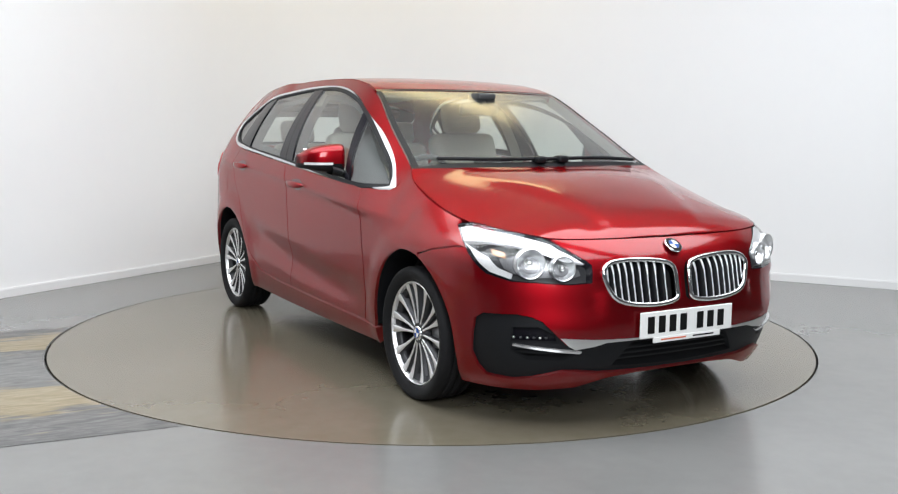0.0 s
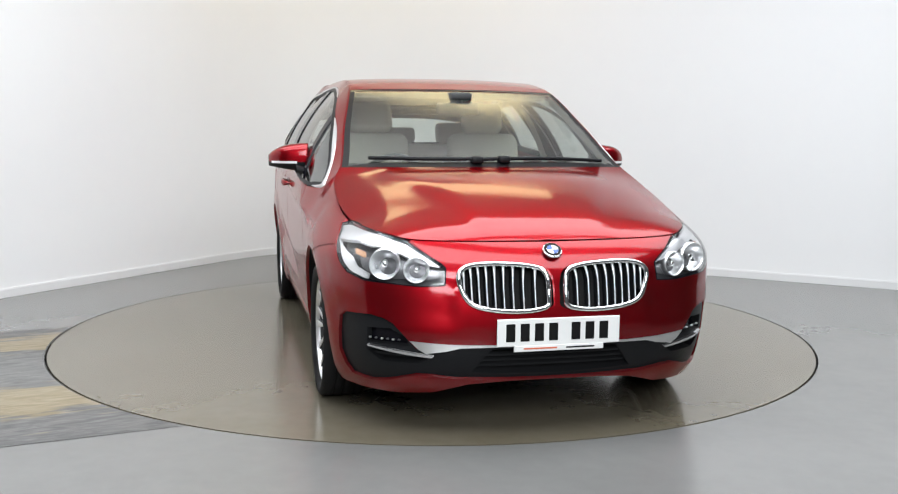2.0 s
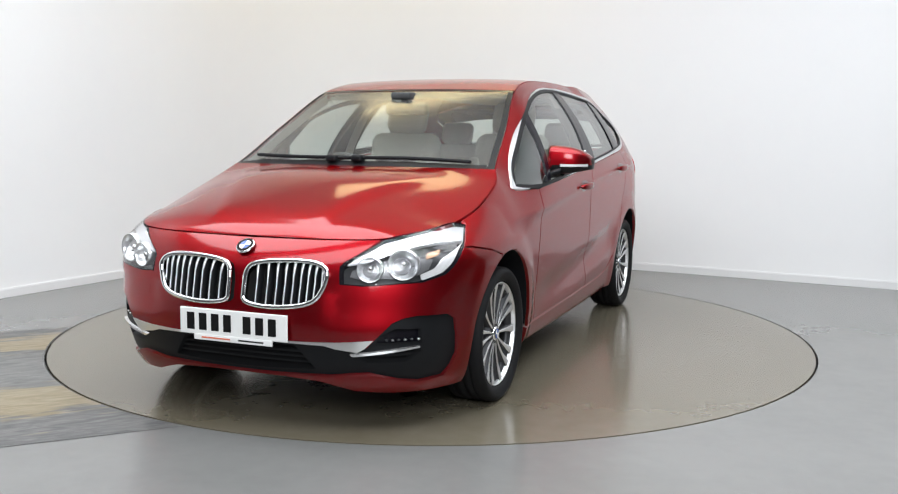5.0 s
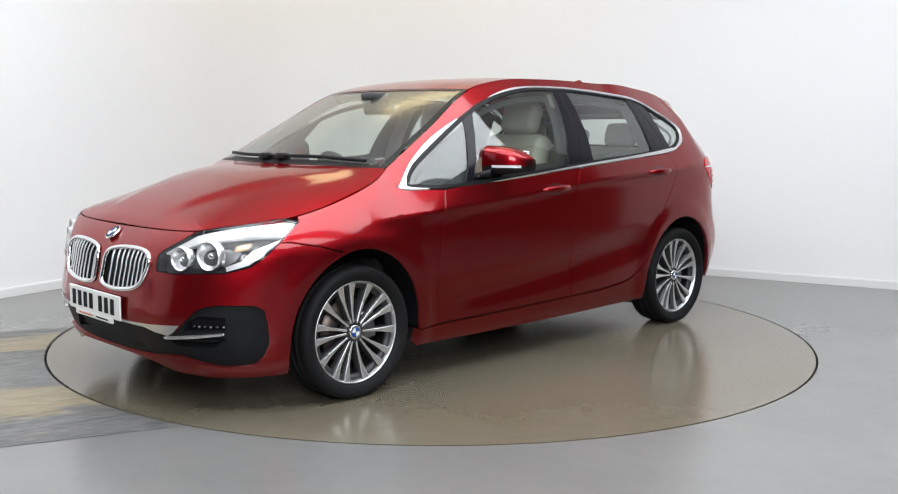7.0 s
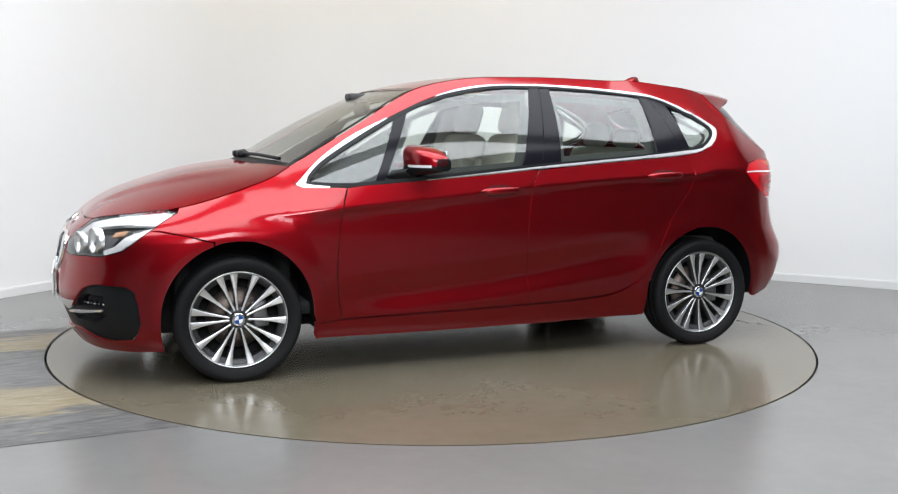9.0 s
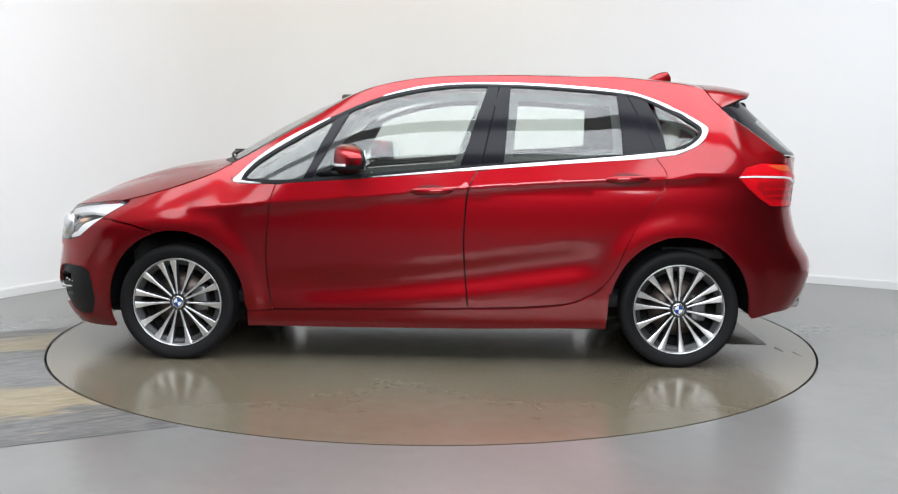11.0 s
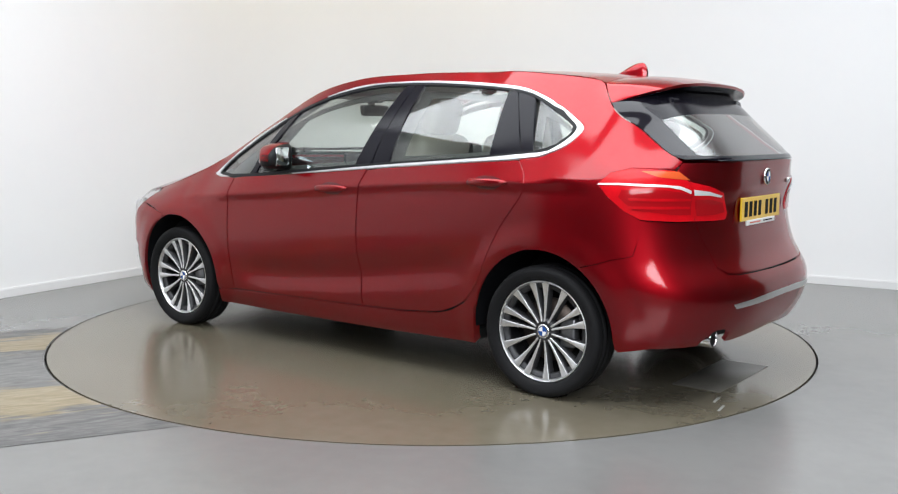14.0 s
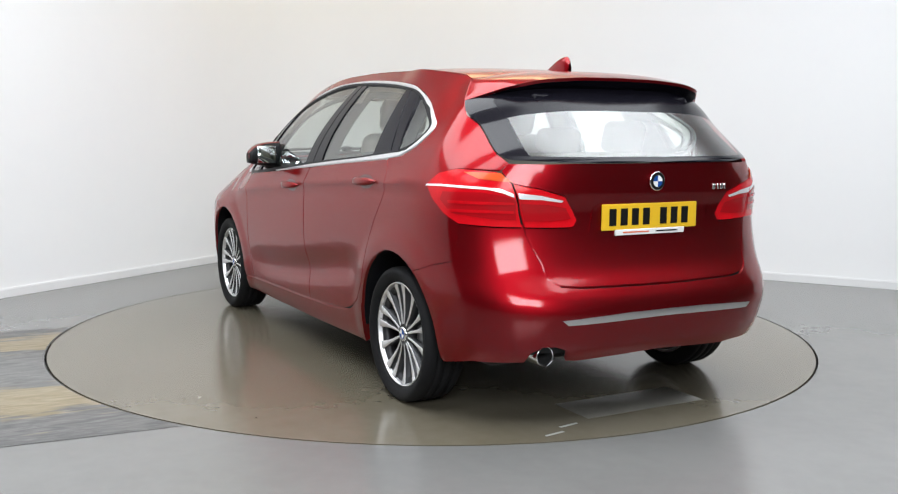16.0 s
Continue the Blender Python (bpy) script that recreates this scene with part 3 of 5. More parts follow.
    for name, mat, q, lf in (("quarter_light", GLASS, spanpiece(.976, .501, .95, .646), -.008), ("mirror_pillar_trim", GLOSSBLACK, spanpiece(.501, .421, .646, .599), -.002),
                             ("front_door_window", GLASS, spanpiece(.421, -.316, .599, -.175), -.008), ("b_pillar_trim", GLOSSBLACK, spanpiece(-.316, -.375, -.175, -.284), -.002),
                             ("b_pillar_trim", GLOSSBLACK, spanpiece(-.380, -.439, -.29, -.402), -.003),
                             ("rear_door_window", GLASS, spanpiece(-.439, -1.0, -.402, -1.019), -.008), ("c_pillar_trim", GLOSSBLACK, spanpiece(-1.0, -1.055, -1.019, -1.185), -.002),
                             ("c_pillar_trim", GLOSSBLACK, spanpiece(-1.06, -1.162, -1.19, -1.245), -.003)):
        pair(name, sheet(flank, q, step=.05, depth=0 if mat is GLASS else .02, lift=lf, inset=.0005), mat, CAR)
    q = side([p for p in CHROME_IN if p[0] <= -1.162] + [(-1.245, 1.15)])
    panes = [shrink(spanpiece(.976, .501, .95, .646), .62, .52), shrink(spanpiece(.421, -.316, .599, -.175), .90, .84), shrink(spanpiece(-.439, -1.0, -.402, -1.019), .86, .80), shrink(q, .74, .70)]
    pair("door_frame_lining", sheet(flank, hole, panes, step=.03, depth=.01, lift=-.05), LINING, CAR, "grey inner door frame lining")
    sail = side([(.93, .985), (.63, .985), (.52, 1.23), (.60, 1.225), (.74, 1.13), (.86, 1.05)])
    pair("door_sail", sheet(flank, sail, step=.04, depth=.01, lift=-.035), DASH, CAR, "dark inner trim behind the quarter light")
    pair("rear_quarter_window", sheet(flank, q, step=.04, depth=0, lift=-.008), GLASS, CAR)


def grown(loop, d):
    """The closed outline moved outwards by d of its first coordinate."""
    n = len(loop)
    area = sum(loop[i][0] * loop[(i + 1) % n][1] - loop[(i + 1) % n][0] * loop[i][1] for i in range(n))
    s = 1 if area > 0 else -1
    out = []
    for i in range(n):
        (a, b), (e, f) = loop[i - 1], loop[(i + 1) % n]
        k = math.hypot(e - a, f - b) or 1
        w = d(loop[i][0])
        out.append((loop[i][0] + s * w * (f - b) / k, loop[i][1] - s * w * (e - a) / k))
    return out


def CHROME_OUT_TAIL():
    """The lower rear of the window opening and round its upper edge to the front."""
    low = [p for p in CHROME_LOW if p[0] < -1.195]
    return low[::-1] + CHROME_OUT[::-1]


def rear_as_flank(pts):
    return [(QN - r, z) for r, z in rear(pts)]


def top_sheets():
    qa, qw, qt = fold_q(1.05), fold_q(.35), fold_q(-1.485)
    fq = [k[0] for k in fold_keys()[:9]]
    keys = hermite(list(zip(fq, (2.03, 2.013, 1.965, 1.89, 1.80, 1.63, 1.46, 1.30, 1.215))))
    crown = hermite([(1.2, 1.062), (1.3, 1.047), (1.5, 1.008), (1.7, .95), (1.85, .895), (1.95, .85), (2.0, .82), (2.03, .792)])

    def power_dome(x, y):
        edge = .27 + .30 * ramp(2.05, 1.05, x)
        return .012 * ramp(edge + .06, edge - .05, y) * ramp(2.03, 1.85, x) * ramp(1.12, 1.55, x)
    bm = span(.015, qa - .006, lambda t: (keys(.015 + (qa - .021) * t), crown(keys(.015 + (qa - .021) * t))), 60, 61, kx=2.2, kz=2.8, dome=power_dome)
    flange(bm, .02)
    part("bonnet", bm, RED, CAR)
    # windscreen, black edge band, cowl
    def spine_w(t):
        return 1.19 + (.41 - 1.19) * t, 1.072 + (1.462 - 1.072) * t + .03 * math.sin(math.pi * t)
    part("windscreen", span(qa, qw, spine_w, 24, 25, kx=2, kz=2.2, s0=-.955, s1=.955), SCREEN, CAR, "clear slightly green windscreen")
    for s0, s1 in ((.95, .992), (-.992, -.95)):
        bm = span(qa, qw, spine_w, 24, 4, kx=2, kz=2.2, s0=s0, s1=s1)
        part("windscreen_seal", bm, BLACK, CAR)
    bm = span(qa - .012, qa + .028, lambda t: (1.222 - .045 * t, 1.058 + .024 * t), 5, 31, kx=2, kz=2.2, s0=-.99, s1=.99)
    part("cowl", bm, BLACK, CAR, "black plastic scuttle below the windscreen")
    bm = span(qw - .02, qw + .01, lambda t: (.43 - .03 * t, 1.458 + .008 * t), 3, 31, kx=2, kz=2.2, s0=-.985, s1=.985)
    part("header_band", bm, GLOSSBLACK, CAR)
    # roof
    zr = hermite([(.405, 1.466), (.2, 1.514), (0, 1.540), (-.3, 1.556), (-.8, 1.556), (-1.2, 1.540), (-1.5, 1.514), (-1.95, 1.452)])

    def spine_r(t):
        x = .405 + (-1.505 - .405) * t
        return x, zr(x)
    bm = span(qw + .012, qt, spine_r, 50, 33, kx=2, kz=2.6, s0=-.985, s1=.985)
    flange(bm, .02)
    part("roof", bm, RED, CAR)
    for s0, s1 in ((.985, 1.0), (-1.0, -.985)):
        bm = span(qw + .012, qt, lambda t: (spine_r(t)[0], spine_r(t)[1]), 50, 3, kx=2, kz=2.6, s0=s0, s1=s1)
        for v in bm.verts:
            v.co.z -= .004
        part("roof_gutter", bm, RED, CAR)
    # tailgate spoiler: from the roof seam and down the flank to the tip of the black fin
    q_tip = fold_q(-1.556)
    trail = hermite([(0, -1.80, 0, 1.474), (.4, -1.79, .26, 1.468), (.65, -1.765, .43, 1.452), (.78, -1.735, .507, 1.434), (.88, -1.68, .556, 1.416), (1, -1.562, .657, 1.369)])

    def seam(a):
        if a <= .8:
            k = a / .8
            fx, fy, fz = fold(qt)
            cx, cz = spine_r(1)
            return Vector((cx + (fx - cx) * k * k, fy * k, cz + (fz - cz) * k**2.6)) - Vector((.005, 0, 0))
        return Vector(fold(qt + (q_tip - qt) * (a - .8) / .2)) - Vector((.004, 0, 0))
    rows, under = [], []
    for i in range(15):
        u = i / 14
        row = []
        for j in range(61):
            w = -1 + j / 30
            f, t = seam(abs(w)), Vector(trail(abs(w)))
            p = f + (t - f) * u
            row.append((p.x, math.copysign(p.y, w), p.z + .010 * 4 * u * (1 - u) * (1 - abs(w)**4)))
        rows.append(row)
    bm = grid_mesh(rows)
    bm.normal_update()
    outward(bm, (0, 0, .3))
    bm.normal_update()
    flange(bm, .014)
    part("spoiler", bm, RED, CAR, "red roof spoiler over the rear window")
    for i in range(9):
        u = i / 8
        row = []
        for j in range(41):
            w = (-1 + j / 20) * .9
            t = Vector(trail(abs(w))) + Vector((.006, 0, -.013))
            g = Vector((-1.69 + .05 * abs(w), t.y * .93, 1.362))
            p = t + (g - t) * u
            row.append((p.x + .035 * math.sin(math.pi * u), math.copysign(p.y, w), p.z))
        under.append(row)
    bm = grid_mesh(under)
    bm.normal_update()
    part("spoiler_underside", bm, GLOSSBLACK, CAR, "black underside of the spoiler")
    part("brake_lamp_housing", box(-1.755, -1.60, -.44, .44, 1.352, 1.405, .025, 4), GLOSSBLACK, CAR, "black housing under the spoiler")
    # rear window
    q0, qc, qe = fold_q(-1.556), fold_q(-1.875), QN - .02

    def spine_g(q):
        t = .93 * (q - q0) / (qc - q0) if q < qc else .93 + .07 * (q - qc) / (qe - qc)
        return -1.735 + (-2.062 + 1.735) * t, 1.425 + (1.112 - 1.425) * t
    qb = q0 + (qc - q0) * .34
    part("rear_window", span(qb, qc, lambda t: spine_g(qb + (qc - qb) * t), 30, 41, kx=4, kz=4, s0=-.86, s1=.86), REARGLASS, CAR, "tinted rear window")
    # opaque black sheet painted for the shaded interior seen through the upper glass
    part("rear_window_top_shade", span(q0, qb, lambda t: spine_g(q0 + (qb - q0) * t), 12, 41, kx=4, kz=4, s0=-.86, s1=.86), GLOSSBLACK, CAR, "opaque black in place of the shaded interior behind the upper rear window")
    part("rear_window_band", span(qc, qe, lambda t: spine_g(qc + (qe - qc) * t), 20, 61, kx=4, kz=4, s0=-.998, s1=.998), GLOSSBLACK, CAR, "black band under the rear window")
    for s0, s1 in ((.855, .998), (-.998, -.855)):
        part("rear_window_fin", span(q0, qc, lambda t: spine_g(q0 + (qc - q0) * t), 30, 14, kx=4, kz=4, s0=s0, s1=s1), FINBLACK, CAR, "gloss black fin beside the rear window")
    # aerial
    bm = bmesh.new()
    rows = []
    for i in range(13):
        u = i / 12
        h = .072 * math.sin(min(u * 1.15, 1) * math.pi / 2)**1.3 * (1 if u < .9 else 1 - (u - .9) * 4)
        w = .028 * math.sin(math.pi * min(max(u * .9 + .08, 0), 1))**.6 + .004
        x = -1.235 - .175 * u
        rows.append([(x, w * math.cos(math.pi * k / 10), zr(x) - .004 + max(h, .003) * math.sin(math.pi * k / 10)**.75) for k in range(11)])
    grid_mesh(rows, bm)
    bmesh.ops.recalc_face_normals(bm, faces=bm.faces)
    part("aerial_fin", bm, RED, CAR, "red shark-fin aerial")


def slab_on(surface, outline, lift, thick, step=.02, holes=()):
    bm = sheet(surface, outline, holes, step, thick, lift)
    return bm


def badge(name, x, y, z, r, tilt, parent, turn=0):
    """A round badge in a dark ring with blue and white quarters."""
    m = pose(x, y, z, 0, tilt, turn)
    base = part(name, lathe([(r, 0), (r, .006), (r * .93, .008), (0, .008)], 40, None, pose(0, 0, 0, 0, 0, -90)), CHROME, parent, "round roundel badge in blue, white and black")
    base.matrix_basis = m
    part("badge_ring", lathe([(r * .9, .0085), (r * .62, .0095)], 40, None, pose(0, 0, 0, 0, 0, -90)), INK, base)
    for k in range(4):
        bm = bmesh.new()
        pts = [(0, 0)] + [(r * .6 * math.cos(a), r * .6 * math.sin(a)) for a in [math.pi / 2 * (k + i / 8) for i in range(9)]]
        f = [bm.verts.new((.0095, a, b)) for a, b in pts]
        bm.faces.new(f)
        part("badge_quarter", bm, BLUE if k % 2 else WHITE, base, "", False)
    return base


def number_plate(x, y0, z, tilt, face, front_side):
    s = 1 if front_side else -1
    root = part("number_plate", box(-.005, .005, -.26, .26, -.0555, .0555, .004, 2), face, CAR, "white front number plate" if front_side else "yellow rear number plate", False)
    root.matrix_basis = pose(x, y0, z, 0, tilt, 0 if front_side else 180)
    y = -.205
    for k in range(7):
        part("plate_character", box(.005, .0066, -.019, .019, -.036, .036, .001, 1), INK, root, "", False).location = (0, y, 0)
        y += .06 if k != 3 else .095
    strip = part("dealer_strip", box(-.004, .005, -.19, .19, -.0125, .0125, .002, 1), WHITEPLATE, root, "narrow white strip under the plate", False)
    strip.location = (.002, 0, -.0655)
    part("strip_print", box(.005, .0062, -.15, -.01, -.003, .003), ORANGEINK, strip, "", False)
    part("strip_print", box(.005, .0062, .03, .15, -.003, .003), INK, strip, "", False)


def nose_panels():
    # bumper skin with its openings
    lip = [(.0, .226), (.2, .224), (.35, .213), (.485, .172), (.62, .162), (.76, .160)]
    arch_pts = arch(1.333, 1.45, 1.703)
    seam = [(1.688, .750), (1.56, .726), (1.45, .694)]
    qh = q_of(lambda s: fold(s), .575, 1, 0, .8)
    top = [(qh * i / 12, fold(qh * i / 12)[2] - .004) for i in range(13)]
    head = HEADLAMP[:7]
    inner = HEADLAMP[-3:]
    left = top + inner + head + side(seam) + side(arch_pts) + side([(1.70, .25), (1.685, .165)]) + front(lip[::-1])
    kid = smooth_line([(.408, .672), (.365, .706), (.261, .714), (.105, .703), (.030, .672), (.018, .576), (.032, .530), (.143, .513), (.28, .523), (.362, .551), (.399, .611)], 5, True)
    kidney = front(kid)
    kidney_r = [(-a, b) for a, b in kidney]
    black = [(0, .378), (.26, .377), (.42, .376), (.567, .370), (.60, .405), (.657, .469), (.69, .486), (.735, .495)]
    outer = side([(1.855, .490), (1.815, .465), (1.80, .40), (1.79, .315), (1.805, .262), (1.83, .222)])
    under = [(.72, .212), (.66, .224), (.56, .255), (.50, .253), (.45, .246), (.40, .240), (.36, .240), (.17, .234), (0, .232)]
    hole = both(front(black) + outer + front(under))
    bm = sheet(around_nose, both(left), [kidney, kidney_r, hole], step=.032, inset=.0015, depth=.018)
    bumper = part("front_bumper", bm, RED, CAR)
    # dark lower surround, recessed, with the middle intake cut out
    mid = both(front([(0, .366), (.27, .363), (.345, .262), (0, .248)]))
    pocket = front([(.575, .348), (.70, .352), (.755, .345), (.70, .300), (.56, .300), (.515, .325)])
    lamp_hole = front([(.61, .412), (.67, .446), (.755, .440), (.755, .378), (.60, .376)])
    bm = sheet(around_nose, hole, [mid, pocket, [(-a, b) for a, b in pocket], lamp_hole, [(-a, b) for a, b in lamp_hole]], step=.03, depth=.05, lift=-.014)
    part("lower_surround", bm, BLACK, bumper, "black plastic lower bumper surround")
    bm = sheet(around_nose, mid, step=.05, depth=0, lift=-.07)
    part("intake_back", bm, DARK, bumper)
    for z in (.278, .302, .326):
        w = .335 - (z - .26) * .7
        bm = sheet(around_nose, both(front([(0, z), (w, z), (w, z + .009), (0, z + .009)])), step=.05, depth=.03, lift=-.03)
        part("intake_bar", bm, BLACK, bumper)
    for sg in (1, -1):
        po = [(sg * a, b) for a, b in pocket]
        part("side_intake_back", sheet(around_nose, po, step=.05, depth=0, lift=-.06), DARK, bumper)
        bar = [(sg * a, b) for a, b in front([(.54, .322), (.72, .326), (.73, .336), (.54, .330)])]
        part("side_intake_bar", sheet(around_nose, bar, step=.04, depth=.02, lift=-.022), BLACK, bumper)
        # fog lamp: dark housing, row of bright elements under a lens
        lp = [(sg * a, b) for a, b in lamp_hole]
        fog = part("fog_lamp", sheet(around_nose, lp, step=.04, depth=0, lift=-.045), GLOSSBLACK, CAR, "dark fog lamp with a row of bright elements")
        for k in range(6):
            y = .626 + .021 * k
            q, z = front([(y, .397)])[0]
            c = Vector(around_nose(sg * q, z))
            bm = bmesh.new()
            bmesh.ops.create_uvsphere(bm, u_segments=10, v_segments=6, radius=.0062)
            bmesh.ops.transform(bm, matrix=Matrix.Translation(c - Vector((.034, 0, 0))) @ Matrix.Diagonal((1, 1.1, .8, 1)), verts=bm.verts)
            part("lamp_element", bm, SATIN if k % 2 else GREYBEZEL, fog)
        # bright blade
        blade = [(sg * a, b) for a, b in front([(.0, .388), (.26, .387), (.45, .392), (.592, .402), (.558, .368), (.53, .352), (.45, .364), (.40, .377), (.26, .379), (0, .379)])]
        part("bumper_blade", sheet(around_nose, blade, step=.03, depth=.015, lift=.004), SATIN, bumper, "satin silver bumper blade")
        thin = [(sg * a, b) for a, b in front([(.50, .340), (.60, .353), (.745, .372), (.745, .364), (.60, .342), (.51, .332)])]
        part("bumper_blade", sheet(around_nose, thin, step=.03, depth=.02, lift=.0), CHROME, bumper, "thin chrome blade tip")
        # kidney grille
        kd = [(sg * a, b) for a, b in kidney]
        cx = sum(p[0] for p in kd) / len(kd)
        cz = sum(p[1] for p in kd) / len(kd)
        kin = [(cx + (a - cx) * .915, cz + (b - cz) * .868) for a, b in kd]
        bead = []
        loop = [((a + e) / 2, (b + d) / 2) for (a, b), (e, d) in zip(kd, kin)]
        for i, (a, b) in enumerate(loop):
            p, nx, pv = (Vector(around_nose(*loop[k % len(loop)])) for k in (i, i + 1, i - 1))
            tan = (nx - pv).normalized()
            nrm = Vector((1, .12 * sg * (abs(a) > .2), .25)).normalized()
            bi = tan.cross(nrm).normalized()
            bead.append([p + bi * (.0108 * math.cos(w)) + nrm * (.002 + .011 * math.sin(w)) for w in [2 * math.pi * k / 12 for k in range(13)]])
        bead.append(bead[0])
        bm = grid_mesh(bead)
        bmesh.ops.recalc_face_normals(bm, faces=bm.faces)
        grille = part("kidney_grille", bm, CHROME, CAR, "chrome-framed kidney grille with vertical slats")
        bk = part("grille_back", sheet(around_nose, kd, step=.05, depth=0, lift=-.055), DARK, grille)
        qa, qb = min(p[0] for p in kin), max(p[0] for p in kin)
        for k in range(9):
            q = qa + (qb - qa) * (k + .62) / 9.25
            zs = [b for (a, b), (c, d) in zip(kin, kin[1:] + kin[:1]) if (a - q) * (c - q) <= 0]
            if len(zs) < 2:
                continue
            z0, z1 = min(zs) - .004, max(zs) + .004
            bm = bmesh.new()
            rows = []
            for i in range(7):
                z = z0 + (z1 - z0) * i / 6
                c = Vector(around_nose(q, z))
                ww = .0032 + .0030 * ramp(.60, .95, i / 6)
                rows.append([(c.x - .009, c.y - ww, z), (c.x - .006, c.y - ww, z), (c.x - .003, c.y, z), (c.x - .006, c.y + ww, z), (c.x - .009, c.y + ww, z)])
            grid_mesh(rows, bm)
            bmesh.ops.recalc_face_normals(bm, faces=bm.faces)
            slat = part("grille_slat", bm, TRIM, grille)
            deep = []
            for i in range(7):
                z = z0 + (z1 - z0) * i / 6
                c = Vector(around_nose(q, z))
                deep.append([(c.x - .050, c.y - .003, z), (c.x - .0125, c.y - .0035, z), (c.x - .0125, c.y + .0035, z), (c.x - .050, c.y + .003, z)])
            part("slat_body", grid_mesh(deep), BLACK, slat)
    # headlamps
    for sg in (1, -1):
        hl = [(sg * a, b) for a, b in HEADLAMP]
        tub = part("headlamp", sheet(around_nose, hl, step=.035, depth=.0, lift=-.055), GREYBEZEL, CAR, "headlamp with twin round reflectors and amber indicator")
        part("headlamp_rim", sheet(around_nose, hl, [shrink(hl, .986, .97)], step=.02, depth=.055, lift=-.001), GLOSSBLACK, tub)
        part("headlamp_lens", sheet(around_nose, shrink(hl, .986, .97), step=.035, depth=0, lift=-.0005), LENS, tub, "clear headlamp lens")
        # bright upper eyebrow
        brow = [(sg * a, b) for a, b in front([(.475, .704), (.525, .738), (.59, .784), (.70, .818)]) + side([(1.66, .838), (1.615, .83)]) + side([(1.64, .78)]) + front([(.77, .788), (.70, .773), (.62, .749), (.54, .718)])]
        part("light_eyebrow", sheet(around_nose, brow, step=.02, depth=.02, lift=-.010), BROW, tub, "white light guide above the reflectors")
        tail_guide = [(sg * a, b) for a, b in side([(1.622, .818)]) + front([(.835, .748), (.831, .693), (.811, .663), (.755, .639), (.75, .656), (.793, .682), (.806, .728)]) + side([(1.655, .79)])]
        part("light_guide", sheet(around_nose, tail_guide, step=.02, depth=.02, lift=-.012), LIGHTGUIDE, tub)
        amber = [(sg * a, b) for a, b in front([(.755, .752), (.785, .765), (.79, .742), (.76, .728)])]
        part("indicator", sheet(around_nose, amber, step=.02, depth=.01, lift=-.02), PALEAMBER, tub, "amber indicator")
        fill = [(sg * a, b) for a, b in front([(.735, .735), (.78, .728), (.775, .68), (.74, .655), (.72, .69)])]
        part("side_reflector", sheet(around_nose, fill, step=.03, depth=.01, lift=-.028), RIMDARK, tub)
        panel = [(sg * a, b) for a, b in front([(.49, .690), (.545, .715), (.64, .742), (.735, .752), (.768, .70), (.742, .655), (.66, .644), (.52, .640), (.485, .655)])]
        part("reflector_panel", sheet(around_nose, panel, step=.03, depth=.005, lift=-.048), RIMDARK, tub, "grey reflector panel")
        for y, z, r in ((.565, .682, .050), (.682, .700, .060)):
            q = front([(y, z)])[0][0]
            c = Vector(around_nose(sg * q, z))
            n = Vector((1, .28 * sg, .0)).normalized()
            m = Matrix.Translation(c - n * .070) @ n.to_track_quat("Y", "Z").to_matrix().to_4x4()
            rf = part("reflector", lathe([(0, .0), (r * .35, .004), (r * .7, .022), (r * .93, .048), (r, .062), (r * 1.04, .062), (r * 1.06, .02)], 40), REFLECT, tub, "round chrome reflector")
            rf.matrix_basis = m
            bulb = part("bulb_cap", lathe([(0, .05), (r * .22, .046), (r * .26, .01)], 20), CHROME, tub)
            bulb.matrix_basis = m
    badge("bonnet_badge", 2.082, 0, .752, .041, -52, CAR)
    number_plate(2.185, 0, .4395, 0, WHITEPLATE, True)
    cover = [(-a, b) for a, b in front([(.475, .523), (.525, .523), (.527, .566), (.477, .566)])]
    part("tow_cover", sheet(around_nose, cover, step=.02, depth=.004, lift=.0012), RED, bumper)


def shrink(loop, kx, kz):
    cx, cz = sum(p[0] for p in loop) / len(loop), sum(p[1] for p in loop) / len(loop)
    return [(cx + (a - cx) * kx, cz + (b - cz) * kz) for a, b in loop]


